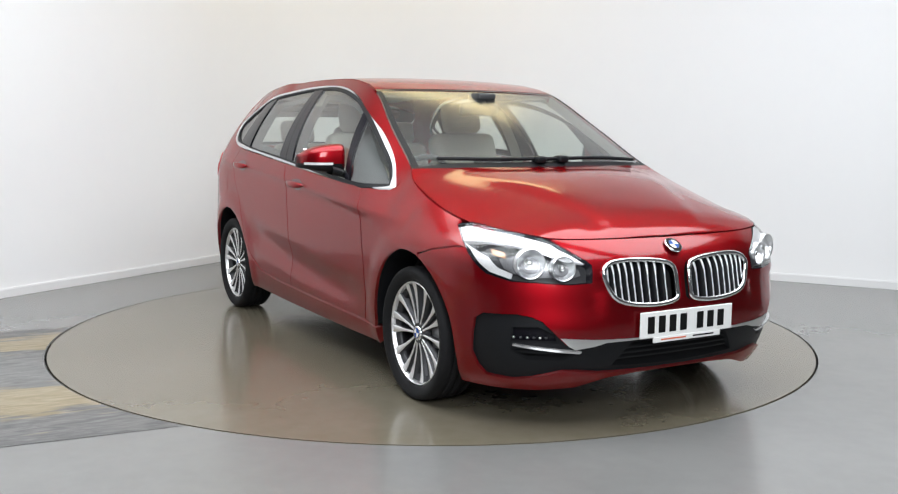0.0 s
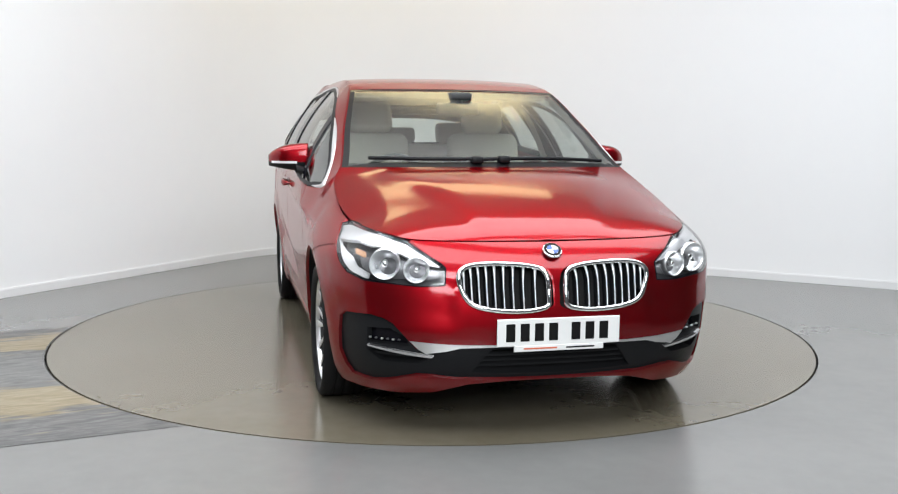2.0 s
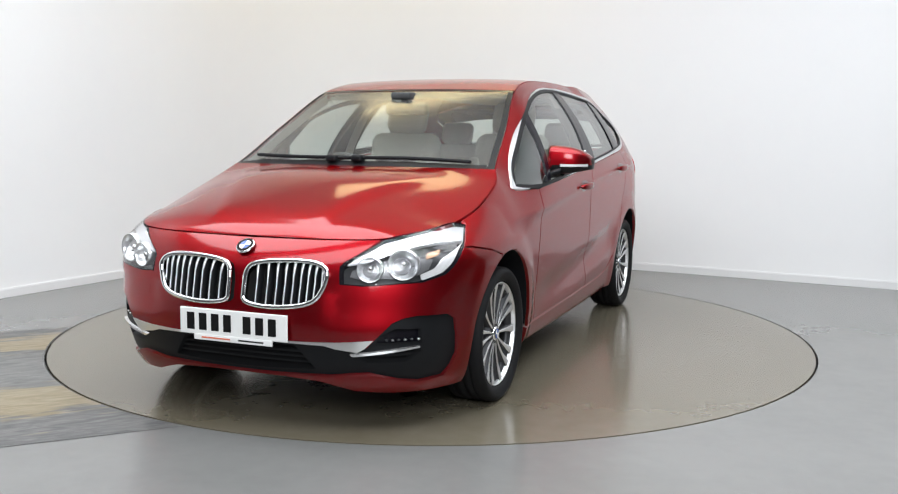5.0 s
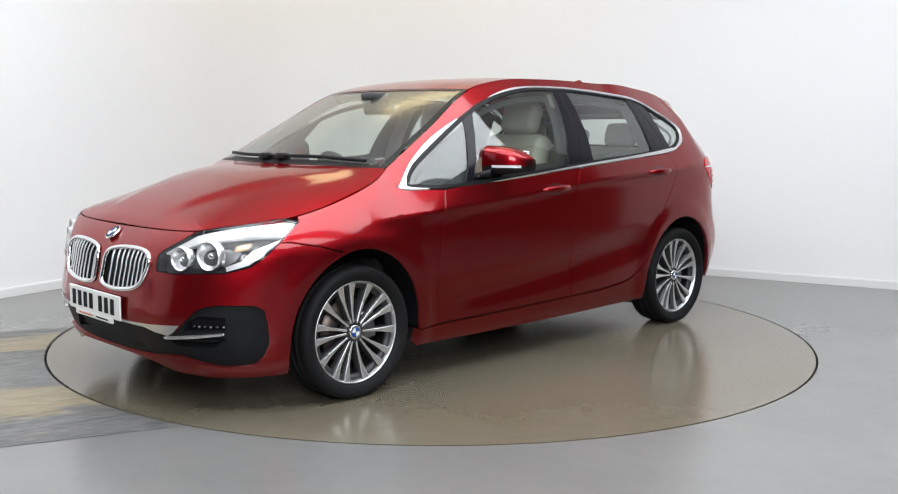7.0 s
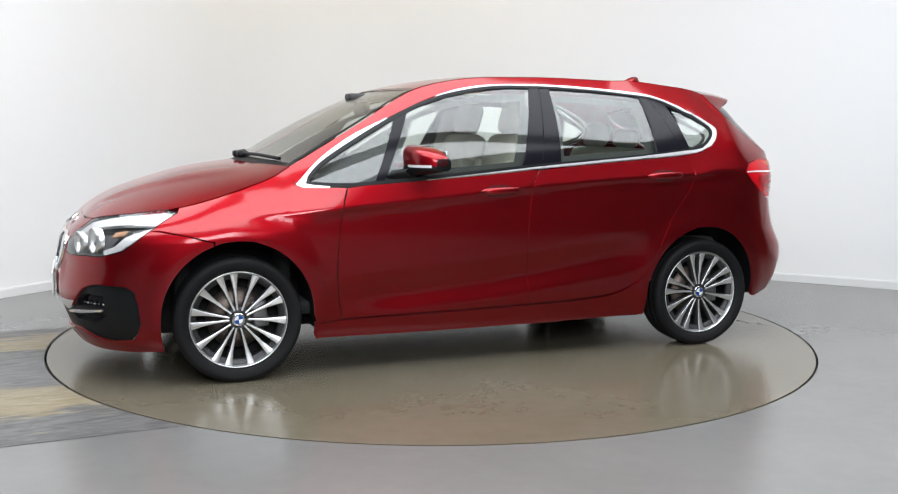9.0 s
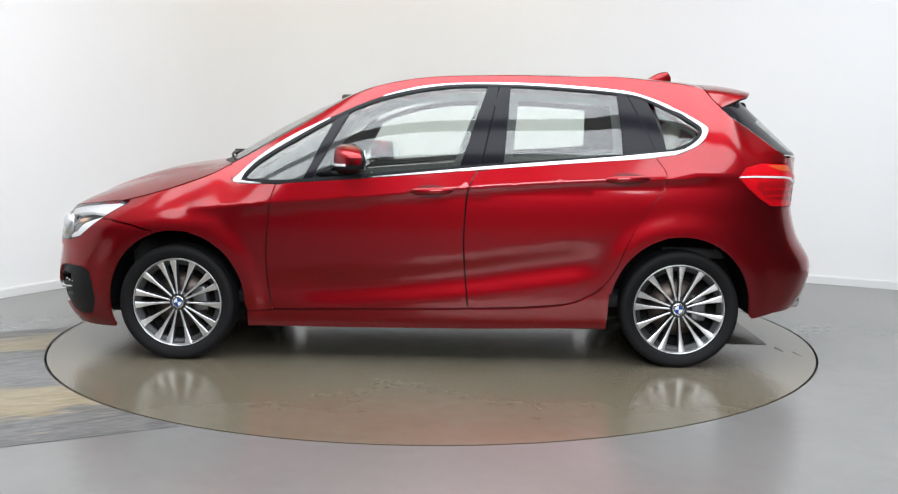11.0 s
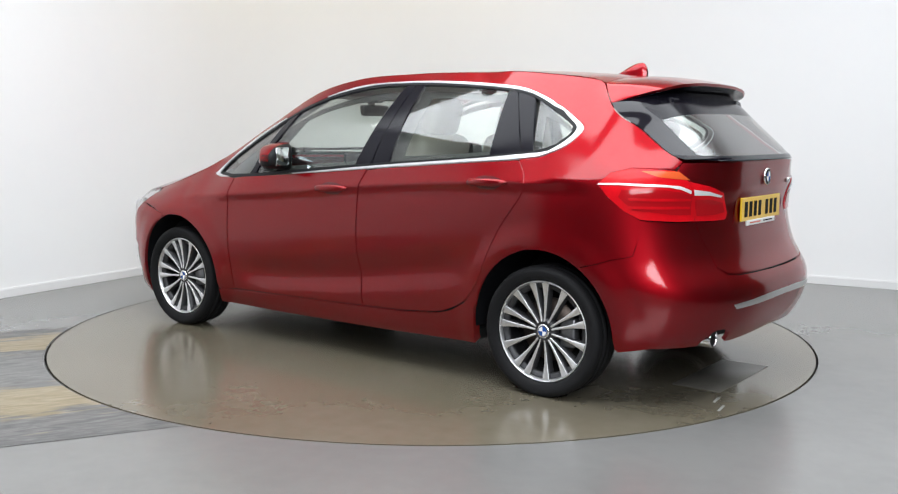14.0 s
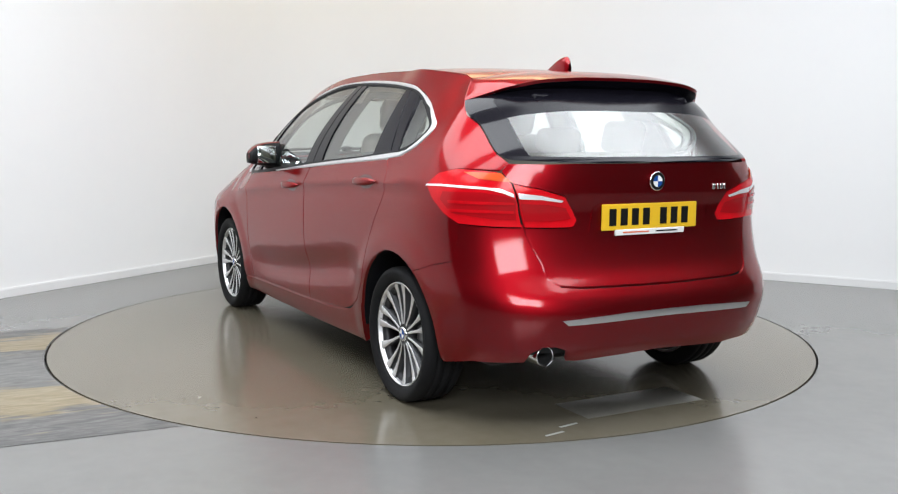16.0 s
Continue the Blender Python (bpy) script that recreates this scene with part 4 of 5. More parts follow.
def tail_panels():
    g = .002
    shelf = [(0, .598), (.2, .600), (.42, .602), (.50, .610), (.548, .640)]
    gate_side = [(.548, .640), (.556, .70), (.60, .80), (.614, .861)]
    # bumper
    up = rear(shelf + gate_side[1:] + [(.62, .845), (.70, .845)]) + side_as_tail([(-1.80, .855), (-1.80, .78), (-1.78, .70), (-1.68, .675), (-1.55, .635)])
    a = arch(-1.335, -1.55, -1.705)
    left = up + side_as_tail(a) + side_as_tail([(-1.708, .275), (-1.72, .262), (-1.85, .285)]) + rear([(.70, .288), (.62, .292)]) + rear([(.61, .335), (.57, .362), (.52, .362), (.47, .345), (.455, .295), (.41, .290), (.2, .300), (0, .308)])
    notch = rear([(.61, .335), (.57, .362), (.52, .362), (.47, .345)])
    plain = [p for p in left if p not in notch]
    bm = sheet(around_tail, [p for p in both(left) if p[0] > -.001] + [p for p in both(plain) if p[0] < -.001], step=.032, inset=g, depth=.02)
    bumper = part("rear_bumper", bm, RED, CAR)
    trim = both(rear([(0, .498), (.20, .497), (.40, .487), (.515, .478), (.49, .458), (.40, .461), (.2, .467), (0, .470)]))
    part("bumper_trim", sheet(around_tail, trim, step=.03, depth=.012, lift=.004), SATIN, bumper, "satin silver strip across the rear bumper")
    # tailgate
    qg = [(QN - q_of(lambda s: fold(s), y, 1, QN, fold_q(-1.88)), 1.106) for y in (.0, .15, .3, .45, .58, .655)]
    left = qg + rear([(.688, 1.075), (.655, 1.028), (.612, .861), (.598, .80), (.553, .70), (.545, .645), (.50, .616), (.42, .607), (.2, .605), (0, .603)])
    lamp_in = [(.655, 1.026), (.55, 1.004), (.446, .972), (.405, .915), (.384, .874), (.40, .848), (.42, .842), (.50, .842), (.606, .845)]
    left = qg + rear([(.688, 1.075)] + lamp_in + [(.598, .80), (.553, .70), (.545, .645), (.50, .616), (.42, .607), (.2, .605), (0, .603)])
    gate = part("tailgate", sheet(around_tail, both(left), step=.032, inset=g, depth=.02), RED, CAR)
    for sg in (1, -1):
        # outer lamp
        oc = side_as_tail([(-1.80, .856), (-1.735, .893), (-1.66, .955), (-1.612, 1.010), (-1.66, 1.060), (-1.74, 1.080)]) + rear([(.70, 1.072), (.66, 1.026), (.636, .94), (.618, .847), (.70, .847)])
        oc = [(sg * a, b) for a, b in oc]
        lamp = part("tail_lamp", sheet(around_tail, oc, step=.025, depth=.03, lift=.004, inset=.002), REDLENS, CAR, "red wraparound tail lamp with amber section")
        am = [(sg * a, b) for a, b in rear([(.69, 1.066), (.655, 1.030), (.70, 1.034), (.76, 1.042)]) + side_as_tail([(-1.78, 1.066)])]
        part("amber_section", sheet(around_tail, am, step=.02, depth=.004, lift=.006), AMBER, lamp)
        st = [(sg * a, b) for a, b in side_as_tail([(-1.62, 1.012), (-1.70, 1.014)]) + rear([(.76, 1.010), (.70, 1.004), (.655, .985), (.652, .970), (.70, .990), (.74, .999)]) + side_as_tail([(-1.70, 1.006), (-1.615, 1.005)])]
        part("light_strip", sheet(around_tail, st, step=.02, depth=.004, lift=.007), LIGHTGUIDE, lamp, "pale light strip")
        for z0, z1 in ((.885, .965),):
            dk = [(sg * a, b) for a, b in side_as_tail([(-1.72, .985), (-1.71, .955), (-1.77, .900)]) + rear([(.70, .878), (.64, .878), (.645, .962), (.70, .978), (.76, .988)])]
            part("dark_lens", sheet(around_tail, dk, step=.02, depth=.004, lift=.006), DARKRED, lamp)
        for k in range(2):
            zz = .905 + .035 * k
            dk = [(sg * a, b) for a, b in side_as_tail([(-1.755, zz), (-1.75, zz + .012)]) + rear([(.70, zz + .012), (.65, zz + .010), (.65, zz), (.70, zz)])]
            part("light_bar", sheet(around_tail, dk, step=.02, depth=.004, lift=.009), REDLENS, lamp)
        # lamp half on the tailgate
        ic = [(sg * a, b) for a, b in rear(lamp_in + [(.632, .94)])]
        inner = part("tail_lamp", sheet(around_tail, ic, step=.025, depth=.03, lift=.004, inset=.003), REDLENS, gate, "red tail lamp half on the tailgate")
        st = [(sg * a, b) for a, b in rear([(.640, .988), (.55, .978), (.455, .957), (.465, .950), (.55, .962), (.60, .963), (.635, .965)])]
        part("light_strip", sheet(around_tail, st, step=.02, depth=.004, lift=.008), LIGHTGUIDE, inner, "pale light strip")
        dk = [(sg * a, b) for a, b in rear([(.625, .945), (.52, .94), (.44, .925), (.415, .88), (.50, .872), (.608, .872)])]
        part("dark_lens", sheet(around_tail, dk, step=.02, depth=.004, lift=.007), DARKRED, inner)
    # plate recess, handle bar, badges
    rec = both(rear([(0, .955), (.26, .955), (.31, .925), (.33, .82), (.29, .805), (0, .805)]))
    part("plate_recess", sheet(around_tail, rec, step=.04, depth=.006, lift=.0025), RED, gate)
    number_plate(-2.038, .014, .881, 0, YELLOWPLATE, False)
    badge("tailgate_badge", -2.056, 0, 1.030, .041, 0, CAR, 180)
    for k, (w, y) in enumerate(((.020, -.345), (.012, -.372), (.020, -.397), (.009, -.418))):
        part("model_badge", box(-.004, .004, -w / 2, w / 2, -.013, .013, .003, 2), SILVERTYPE, gate, "small silver model badge").matrix_basis = pose(skin(QN - rear([(-y, 1.0)])[0][0], 1.0)[0] - .004, y, 1.0, 0, 0, 12)
    # exhaust
    m = pose(-2.04, .548, .320, 0, 0, 90)
    ex = part("exhaust", lathe([(.0375, -.004), (.0385, .003), (.040, .004), (.041, 0), (.041, -.10)], 40), CHROME, CAR, "round chrome exhaust tip")
    ex.matrix_basis = m
    part("exhaust_bore", lathe([(.0375, -.003), (.037, -.09), (0, -.09)], 40), DARK, ex)
    part("exhaust_silencer", box(-1.88, -1.72, .25, .72, .25, .37, .05, 3), BLACK, CAR)


def side_as_tail(pts):
    return [(QN - q, z) for q, z in side(pts)]


def inner_shell():
    """The dark structure behind the panels, the arch liners and the underbody."""
    bm = bmesh.new()
    for sg in (1, -1):
        rows = []
        for i in range(121):
            q = QN * i / 120
            rows.append([])
            for j in range(17):
                zb = .33 if q > QN - 1.0 or q < .9 else .19
                z = zb + (min(fold(q)[2] - .03, .94) - zb) * j / 16
                x, y, z = skin(q, z)
                k = .028 / max(math.hypot(x * .35, y), .05)
                rows[-1].append((x - x * .35 * k * (1 if abs(x) > 1.6 else .1), sg * (y - y * k), z))
        grid_mesh(rows, bm)
    kill = [f for f in bm.faces if any(math.hypot(f.calc_center_median().x - c, f.calc_center_median().z - .315) < .41 for c in (1.333, -1.335))]
    kill += [f for f in bm.faces if f.calc_center_median().x > 1.9 and f.calc_center_median().z > .22 or f not in kill and f.calc_center_median().x > 1.5 and f.calc_center_median().z > .58]
    bmesh.ops.delete(bm, geom=list(set(kill)), context="FACES")
    part("inner_shell", bm, DARK, CAR)
    part("bulkhead", box(1.05, 1.10, -.72, .72, .2, .98), DARK, CAR)
    part("bay_back", box(1.55, 1.62, -.70, .70, .2, .80), DARK, CAR)
    part("underbody", box(-1.60, 1.85, -.52, .52, .19, .32, .03, 2), DARK, CAR)
    part("floor_pan", box(-.92, .92, -.84, .84, .19, .30, .02, 1), DARK, CAR)
    for xc in (1.333, -1.335):
        for sg in (1, -1):
            rows = []
            for i in range(29):
                a = math.pi * (i / 28 * 1.04 - .02)
                p = (xc + .373 * math.cos(a), .313 + .391 * math.sin(a))
                edge = skin(side([p])[0][0], p[1])[1] - .016
                rows.append([(p[0], sg * .50, p[1]), (p[0], sg * .75, p[1]), (p[0], sg * edge, p[1])])
            bm = grid_mesh(rows)
            part("arch_liner", bm, BLACK, CAR)
            part("arch_back", box(xc - .37, xc + .37, sg * .50 - .006, sg * .50 + .006, .21, .70), DARK, CAR)


def wheel(x, sg, turn):
    """A wheel: dark barrel with the machined lip, fifteen spokes, cap and bolts, tyre, brake disc and caliper."""
    R = .236
    rim = part("wheel", lathe([(R - .010, -.10), (R - .009, .062), (R - .002, .076), (R, .080), (R + .004, .074), (R + .006, -.10), (R - .010, -.10)], 72), RIMFACE, CAR, "fifteen-spoke machined alloy wheel")
    rim.matrix_basis = pose(x, sg * .787, .309, 0, turn, 0) if sg > 0 else pose(x, sg * .787, .309, 0, turn, 180)
    part("tyre", lathe([(R + .001, .055), (R + .006, .079), (R + .018, .090), (R + .045, .100), (R + .058, .098), (R + .069, .088), (R + .0735, .075), (R + .0745, .05),
                        (R + .0735, .046), (R + .067, .045), (R + .067, .038), (R + .0745, .037), (R + .0745, .005), (R + .067, .004), (R + .067, -.004), (R + .0745, -.005), (R + .0745, -.045), (R + .067, -.046), (R + .067, -.054), (R + .0735, -.055),
                        (R + .070, -.085), (R + .05, -.105), (R + .0, -.095)], 96), RUBBER, rim, "black road tyre")
    part("barrel", lathe([(R - .010, .060), (R - .034, .052), (R - .036, .030), (R - .016, .015), (R - .014, -.098)], 72), SPOKESIDE, rim, "dark grey inner rim")
    spokes, sides = [], []
    for k in range(15):
        a = math.radians(24 * k + (3.2 if k % 3 == 0 else -3.2 if k % 3 == 1 else 0))
        m = pose(0, 0, 0, 0, math.degrees(-a))
        for data, mat, nm in ((0, RIMFACE, "spoke"), (1, SPOKESIDE, "spoke_side")):
            store = spokes if data == 0 else sides
            if not store:
                bm = bmesh.new()
                st = [(.045, .0046, .060), (.10, .0058, .058), (.155, .0085, .061), (.195, .0138, .066), (.230, .0190, .073)]
                rows = []
                for r, w, y in st:
                    if data == 0:
                        rows.append([(r, y - .003, -w), (r, y, -w * .6), (r, y - .0015, 0), (r, y, w * .6), (r, y - .003, w)])
                    else:
                        rows.append([(r, y - .05, -w * 1.05), (r, y - .0032, -w * 1.02), (r, y - .0032, w * 1.02), (r, y - .05, w * 1.05)])
                grid_mesh(rows, bm)
                bmesh.ops.recalc_face_normals(bm, faces=bm.faces)
                ob = part(nm, bm, mat, rim)
                store.append(ob.data)
            else:
                ob = new(nm, store[0])
                ob.parent = rim
            ob.matrix_basis = m
    part("hub", lathe([(.062, .020), (.060, .052), (.050, .058), (.036, .060), (.036, .056), (0, .056)], 40), SPOKESIDE, rim)
    cap = part("hub_cap", lathe([(.034, .056), (.033, .064), (.028, .067), (.024, .0665), (0, .0665)], 32), CHROME, rim, "small round hub cap in blue and white")
    bm = lathe([(0, .068), (.023, .0675)], 24)
    part("cap_disc", bm, BLUE, rim)
    for k in (0, 2):
        bm = bmesh.new()
        pts = [(0, 0)] + [(.021 * math.cos(b), .021 * math.sin(b)) for b in [math.pi / 2 * (k + i / 6) for i in range(7)]]
        bm.faces.new([bm.verts.new((p, .0688, q)) for p, q in pts])
        part("cap_quarter", bm, WHITE, rim, "", False)
    for k in range(5):
        a = 2 * math.pi * (k + .5) / 5
        bolt = part("wheel_bolt", lathe([(0, .052), (.007, .052), (.009, .050), (.009, .03)], 6), BRAKE, rim)
        bolt.location = (.050 * math.cos(a), 0, .050 * math.sin(a))
    part("brake_disc", lathe([(.06, .0), (.150, .0), (.150, -.02), (.06, -.02)], 48), BRAKE, rim)
    bm = box(-.15, -.07, -.03, .03, -.07, .07, .012, 2)
    part("brake_caliper", bm, RIMDARK, rim)
    part("barrel_back", lathe([(0, -.06), (R - .014, -.06)], 48), DARK, rim)


def mirrors():
    for sg in (1, -1):
        def shell(z0, z1, grow):
            rows = []
            for i in range(15):
                t = i / 14
                # from the inner end to the tip
                y = .838 + .205 * t
                top = 1.160 - .012 * t - .052 * t**4
                low = 1.004 + .030 * t**1.5
                xf = .488 - .030 * t - .080 * t**5
                xb = .345 - .045 * t
                row = []
                for k in range(21):
                    a = 2 * math.pi * k / 20
                    u, v = spow(math.cos(a), .55), spow(math.sin(a), .6)
                    row.append(((xf + xb) / 2 + (xf - xb) / 2 * u * grow, sg * y, (top + low) / 2 + (top - low) / 2 * v * grow))
                rows.append(row)
            bm = grid_mesh(rows)
            for end in (rows[0], rows[-1]):
                vs = []
                for p in end[:-1]:
                    vs.append(bm.verts.new(p))
                bm.faces.new(vs)
            bmesh.ops.remove_doubles(bm, verts=bm.verts, dist=1e-5)
            for zc, keep_up in ((z0, True), (z1, False)):
                bmesh.ops.bisect_plane(bm, geom=bm.verts[:] + bm.edges[:] + bm.faces[:], plane_co=(0, 0, zc), plane_no=(0, 0, 1), clear_inner=keep_up, clear_outer=not keep_up)
            bmesh.ops.recalc_face_normals(bm, faces=bm.faces)
            return bm
        root = part("door_mirror", shell(.9, 1.30, 1.0), BLACK, CAR, "door mirror with a red cap and black base")
        bm = shell(1.058, 1.3, 1.022)
        bmesh.ops.bisect_plane(bm, geom=bm.verts[:] + bm.edges[:] + bm.faces[:], plane_co=(.368, sg * .845, 0), plane_no=(1, sg * .25, 0), clear_inner=True)
        part("mirror_cap", bm, RED, root, "glossy red mirror cap")
        bm = shell(1.050, 1.063, 1.035)
        bmesh.ops.bisect_plane(bm, geom=bm.verts[:] + bm.edges[:] + bm.faces[:], plane_co=(.40, 0, 0), plane_no=(1, 0, 0), clear_inner=True)
        bmesh.ops.bisect_plane(bm, geom=bm.verts[:] + bm.edges[:] + bm.faces[:], plane_co=(0, sg * .90, 0), plane_no=(0, sg, 0), clear_inner=True)
        part("mirror_indicator", bm, LIGHTGUIDE, root, "pale indicator strip")
        glassm = material("mirror_glass", (.8, .82, .84), .02, 1.0)
        mg = part("mirror_glass", box(-.004, .004, -.062, .062, -.050, .050, .003, 2), glassm, root, "mirror glass")
        mg.matrix_basis = pose(.3205, sg * .938, 1.084, 0, 0, sg * 14)
        bm = bmesh.new()
        rows = []
        for i in range(9):
            t = i / 8
            x, y, z = .50 - .06 * t, .845 + .06 * t, 1.003 + .022 * t
            w, h = .085 - .03 * t, .020 + .006 * t
            rows.append([(x + w * math.cos(a), sg * y, z + h * math.sin(a)) for a in [2 * math.pi * k / 14 for k in range(15)]])
        grid_mesh(rows, bm)
        bmesh.ops.recalc_face_normals(bm, faces=bm.faces)
        part("mirror_arm", bm, BLACK, root)


def door_handles():
    for x, z in ((-.028, .924), (-1.04, .995)):
        for sg in (1, -1):
            y = skin(side([(x, z)])[0][0], z)[1]
            bm = bmesh.new()
            rows = []
            for i in range(17):
                t = -1 + i / 8
                lift = .036 * (1 - t * t)**.5 - .004
                h = .0165 * (1 - abs(t)**3)**.5 + .003
                rows.append([(x + .115 * t, sg * (y + lift + .010 * math.cos(a)), z + h * math.sin(a) + .006 * t * -.5) for a in [2 * math.pi * k / 12 for k in range(13)]])
            grid_mesh(rows, bm)
            bmesh.ops.recalc_face_normals(bm, faces=bm.faces)
            h = part("door_handle", bm, RED, CAR, "red pull handle")
            # no hollow is modelled: a darker red sheet paints the cup's shade on the door
            out = smooth_line([(x + .09, z), (x + .05, z + .026), (x - .01, z + .030), (x - .06, z + .022), (x - .09, z), (x - .05, z - .028), (x, z - .034), (x + .05, z - .028)], 4, True)
            bm = sheet(flank, side(out), step=.02, depth=.003, lift=.0015)
            if sg < 0:
                bm = mirrored(bm)
            part("handle_cup_shade", bm, material("handle_cup_shade", (.10, .004, .008), .35, .5, .5), h)


def interior():
    def cushion(x0, x1, y0, y1, z0, z1, r, m=None):
        return box(x0, x1, y0, y1, z0, z1, bevel=r, segs=4, m=m)
    for sg in (1, -1):
        yc = sg * .365
        seat = part("front_seat", cushion(-.15, .38, yc - .25, yc + .25, .48, .66, .07), LEATHER, CAR, "beige leather front seat")
        part("seat_back", cushion(-.075, .075, -.235, .235, -.05, .62, .065), LEATHER, seat).matrix_basis = pose(-.16, yc, .62, 0, -18, 0)
        part("seat_wing", cushion(-.06, .10, -.25, -.18, .0, .45, .03), LEATHER, seat).matrix_basis = pose(-.16, yc, .62, 0, -18, 0)
        part("seat_wing", cushion(-.06, .10, .18, .25, .0, .45, .03), LEATHER, seat).matrix_basis = pose(-.16, yc, .62, 0, -18, 0)
        part("headrest", cushion(-.055, .055, -.135, .135, .64, .84, .05), LEATHER, seat).matrix_basis = pose(-.15, yc, .60, 0, -16, 0)
        for p in (-.06, .06):
            part("headrest_post", lathe([(.006, .55), (.006, .68)], 10, None, pose(0, 0, 0, 90)), CHROME, seat).matrix_basis = pose(-.155, yc + p, .60, 0, -16, 0)
        part("door_card", box(-.95, .95, sg * .80 - .02, sg * .80 + .02, .32, .97, .015, 2), DASH, CAR)
        # pillar linings
        for xa, xb, za, zb, w in ((-.30, -.36, .98, 1.45, .06),):
            ya, yb = .80, .60
            rows = [[(xa + (xb - xa) * t - w, sg * (ya + (yb - ya) * t**1.5), za + (zb - za) * t), (xa + (xb - xa) * t + w, sg * (ya + (yb - ya) * t**1.5), za + (zb - za) * t)] for t in [i / 8 for i in range(9)]]
            part("pillar_lining", grid_mesh(rows), HEADLINE, CAR)
        rows = []
        for i in range(17):
            q = fold_q(1.0) + (fold_q(.36) - fold_q(1.0)) * i / 16
            f = fold(q)
            rows.append([(f[0] - .01, sg * (f[1] - .02), f[2] - .012), (f[0] - .08, sg * (f[1] + .01), f[2] - .06)])
        part("pillar_lining", grid_mesh(rows), HEADLINE, CAR, "grey windscreen pillar lining")
        part("sun_visor", box(.18, .34, sg * .36 - .2, sg * .36 + .2, 1.412, 1.428, .006, 2, m=Matrix()), HEADLINE, CAR)
    part("rear_bench", cushion(-.98, -.58, -.62, .62, .50, .68, .07), LEATHER, CAR, "beige leather rear bench")
    part("rear_backrest", cushion(-.07, .07, -.60, .60, .16, .54, .06), LEATHER, CAR).matrix_basis = pose(-1.12, 0, .62, 0, -20, 0)
    for y in (-.40, 0, .40):
        part("rear_headrest", cushion(-.045, .045, -.12, .12, .0, .12 if y == 0 else .16, .04), LEATHER, CAR).matrix_basis = pose(-1.31, y, 1.135, 0, -16, 0)
    part("boot_floor", box(-1.95, -1.3, -.60, .60, .55, .60), SEATGREY, CAR)
    part("parcel_shelf", box(-1.88, -1.34, -.56, .56, 1.02, 1.04, .008, 2), DASH, CAR)
    part("cabin_floor", box(-1.2, 1.05, -.76, .76, .30, .36), DASH, CAR)
    # headliner
    qw, qt = fold_q(.33), fold_q(-1.44)
    zr = hermite([(.405, 1.45), (.0, 1.515), (-.4, 1.53), (-1.2, 1.515), (-1.75, 1.445)])
    bm = span(qw, qt, lambda t: (.38 - 2.0 * t, zr(.38 - 2.0 * t) - .02), 20, 17, kx=2, kz=2.6, s0=-.96, s1=.96)
    for v in bm.verts:
        v.co.z -= .02
    part("headliner", bm, HEADLINE, CAR, "pale grey roof lining")
    # dashboard, cowl of the instruments, wheel
    rows = []
    for i in range(25):
        y = -.76 + 1.52 * i / 24
        b = .14 * (1 - (y / .76)**2)
        rows.append([(1.0 + b, y, .985), (.86 + b * .6, y, 1.0), (.72 + b * .3, y, .985), (.62 + b * .2, y, .93), (.60 + b * .2, y, .80), (.66, y, .62)])
    bm = grid_mesh(rows)
    outward(bm, (1.0, 0, .7))
    part("dashboard", bm, DASH, CAR, "dark grey dashboard")
    part("instrument_hood", cushion(.60, .80, -.52, -.22, .95, 1.035, .03), DASH, CAR)
    part("centre_screen", box(.60, .625, -.12, .13, .99, 1.085, .01, 2), GLOSSBLACK, CAR)
    part("centre_console", cushion(-.1, .66, -.11, .11, .4, .66, .04), DASH, CAR)
    sw = bmesh.new()
    rows = []
    for i in range(33):
        a = 2 * math.pi * i / 32
        rows.append([((.016 * math.cos(b)), (.178 + .016 * math.sin(b)) * math.cos(a), (.178 + .016 * math.sin(b)) * math.sin(a)) for b in [2 * math.pi * k / 10 for k in range(11)]])
    grid_mesh(rows, sw)
    bmesh.ops.recalc_face_normals(sw, faces=sw.faces)
    w = part("steering_wheel", sw, DASH, CAR, "black three-spoke steering wheel")
    w.matrix_basis = pose(.47, -.37, .93, 0, 24, 0)
    part("wheel_boss", cushion(-.02, .05, -.075, .075, -.06, .06, .02), DASH, w)
    for a in (0, 180, 270):
        part("wheel_spoke", box(-.008, .012, .06, .175, -.018, .018, .006, 2), DASH, w).matrix_basis = pose(0, 0, 0, a, 0, 0)
    m = part("interior_mirror", cushion(-.02, .02, -.125, .125, -.035, .035, .018), DASH, CAR, "black interior mirror")
    m.matrix_basis = pose(.47, 0, 1.355, 0, 8, 0)
    part("mirror_stem", box(.48, .52, -.015, .015, 1.38, 1.43, .006, 1), DASH, CAR)
    part("sensor_housing", cushion(.44, .56, -.06, .06, 1.405, 1.445, .015), DASH, CAR)


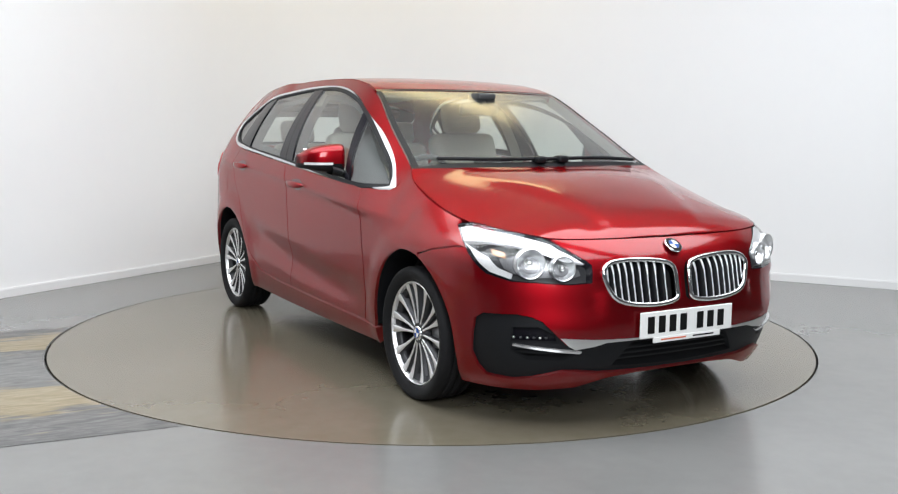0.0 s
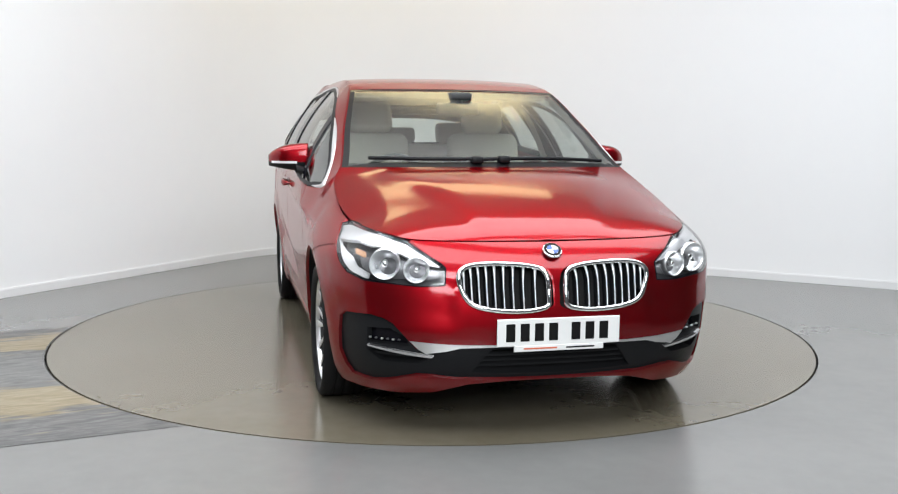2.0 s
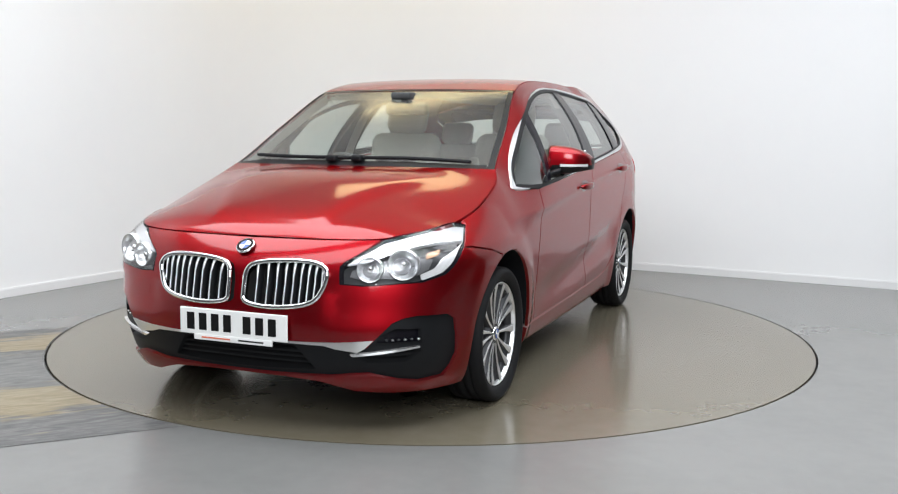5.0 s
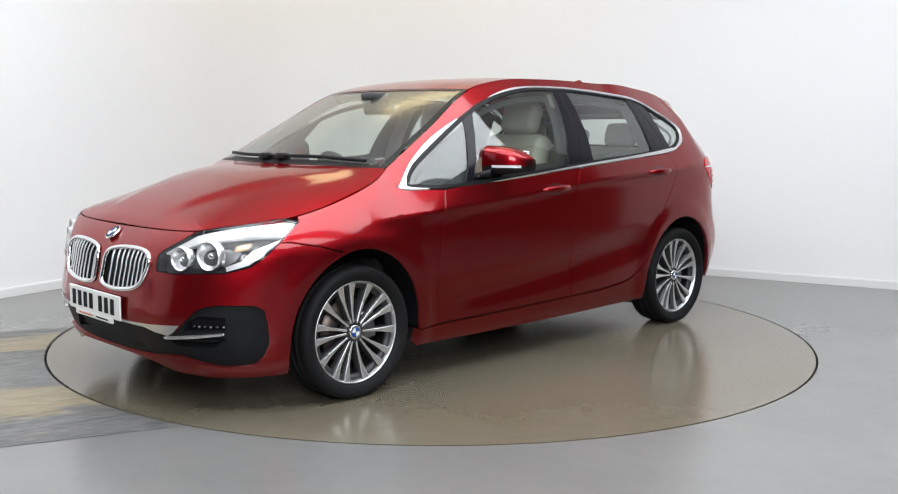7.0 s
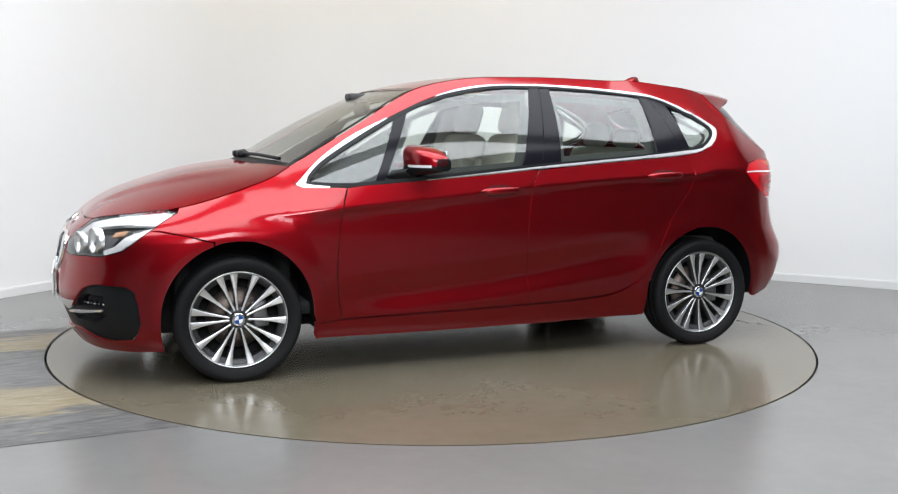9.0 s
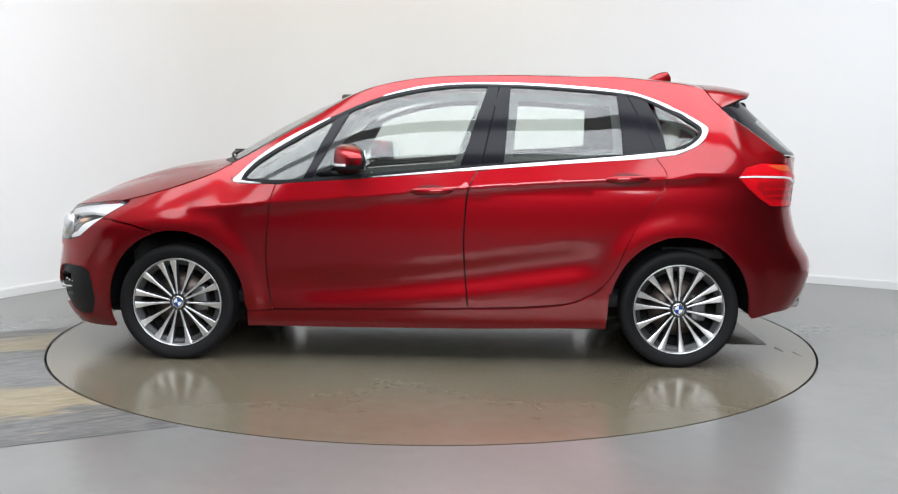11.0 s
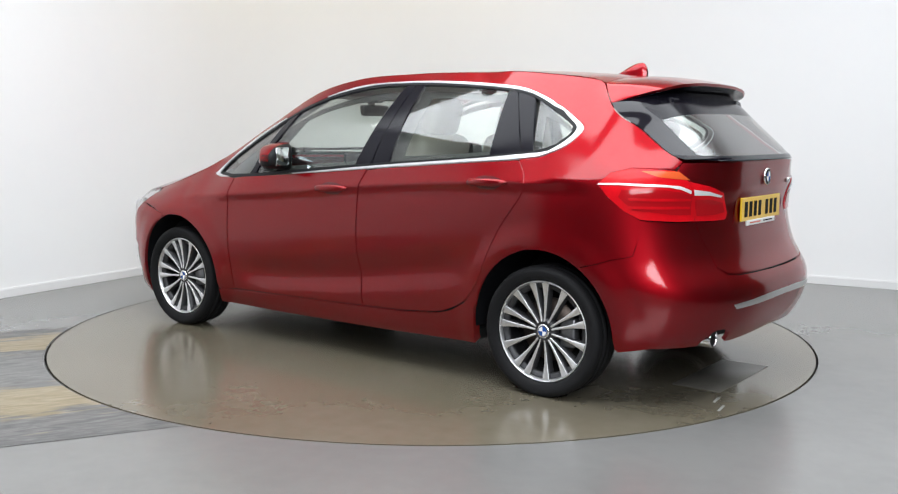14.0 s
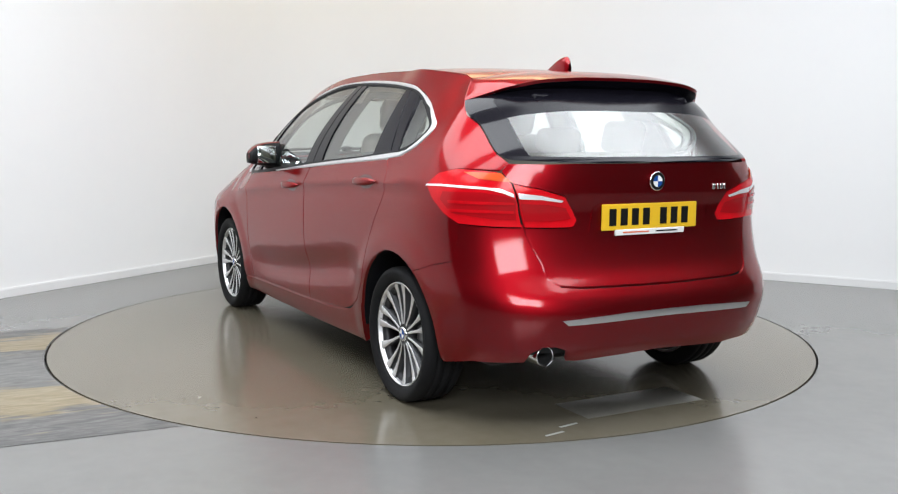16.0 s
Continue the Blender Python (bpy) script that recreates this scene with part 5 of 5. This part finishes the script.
def wipers():
    def on_screen(y, up):
        qa, qw = fold_q(1.05), fold_q(.35)
        q = qa + (qw - qa) * up
        f = fold(q)
        cx, cz = 1.19 + (.41 - 1.19) * up, 1.072 + .39 * up + .03 * math.sin(math.pi * up)
        s = y / f[1]
        return Vector((cx + (f[0] - cx) * s * s + .010, y, cz + (f[2] - cz) * abs(s)**2.2 + .014))
    for pts in (((-.08, .02), (.30, .035), (.62, .03)), ((.06, .025), (-.32, .03), (-.60, .06))):
        rows = []
        line = [on_screen(*p) for p in smooth_line(pts, 8)]
        for p in line:
            rows.append([(p.x + .008 * math.cos(a), p.y, p.z + .009 * math.sin(a)) for a in [2 * math.pi * k / 8 for k in range(9)]])
        bm = grid_mesh(rows)
        bmesh.ops.recalc_face_normals(bm, faces=bm.faces)
        w = part("wiper", bm, BLACK, CAR, "black windscreen wiper")
        p = line[0]
        part("wiper_pivot", box(p.x - .03, p.x + .03, p.y - .03, p.y + .03, p.z - .02, p.z + .016, .012, 3), BLACK, w)


bodywork()
top_sheets()
nose_panels()
tail_panels()
fuel = smooth_line([(-1.36, .945), (-1.45, .955), (-1.53, .945), (-1.545, .87), (-1.53, .80), (-1.45, .79), (-1.37, .80), (-1.355, .87)], 4, True)
part("fuel_flap", mirrored(sheet(flank, side(fuel), step=.03, depth=.003, lift=.0012)), RED, CAR)
inner_shell()
for wx, wt in ((1.333, 8), (-1.335, 0)):
    for ws in (1, -1):
        wheel(wx, ws, wt)
mirrors()
door_handles()
interior()
wipers()


def motions():
    """The turntable carries the car round, slowly at first and then at an even pace."""
    turn = [(0, -29.05), (.5, -27.36), (1, -23.79), (1.5, -18.91), (2, -12.75), (2.5, -6.95), (3, -.9), (3.5, 4.9), (4, 10.97), (4.5, 16.8), (5, 22.83), (6.25, 37.6), (7.5, 52.45), (8, 58.4), (8.5, 64.2),
            (9, 70.05), (10.25, 84.4), (11.5, 98.75), (12, 104.65), (12.5, 110.45), (13, 116.35), (13.5, 122.2), (14, 128.15), (14.5, 134.0), (15, 140.0), (15.5, 145.85), (16, 151.95)]
    walk(TURNTABLE, [(t, pose(0, 0, 0, 0, 0, -90 - a)) for t, a in turn])
    rows = []
    for t, a in turn:
        m = pose(0, 0, 0, 0, 0, -90 - a)
        p = m @ Vector((0, .023, 0))
        rows.append((t, pose(p.x, p.y, 0, 0, 0, -90 - a)))
    walk(CAR, rows)


motions()
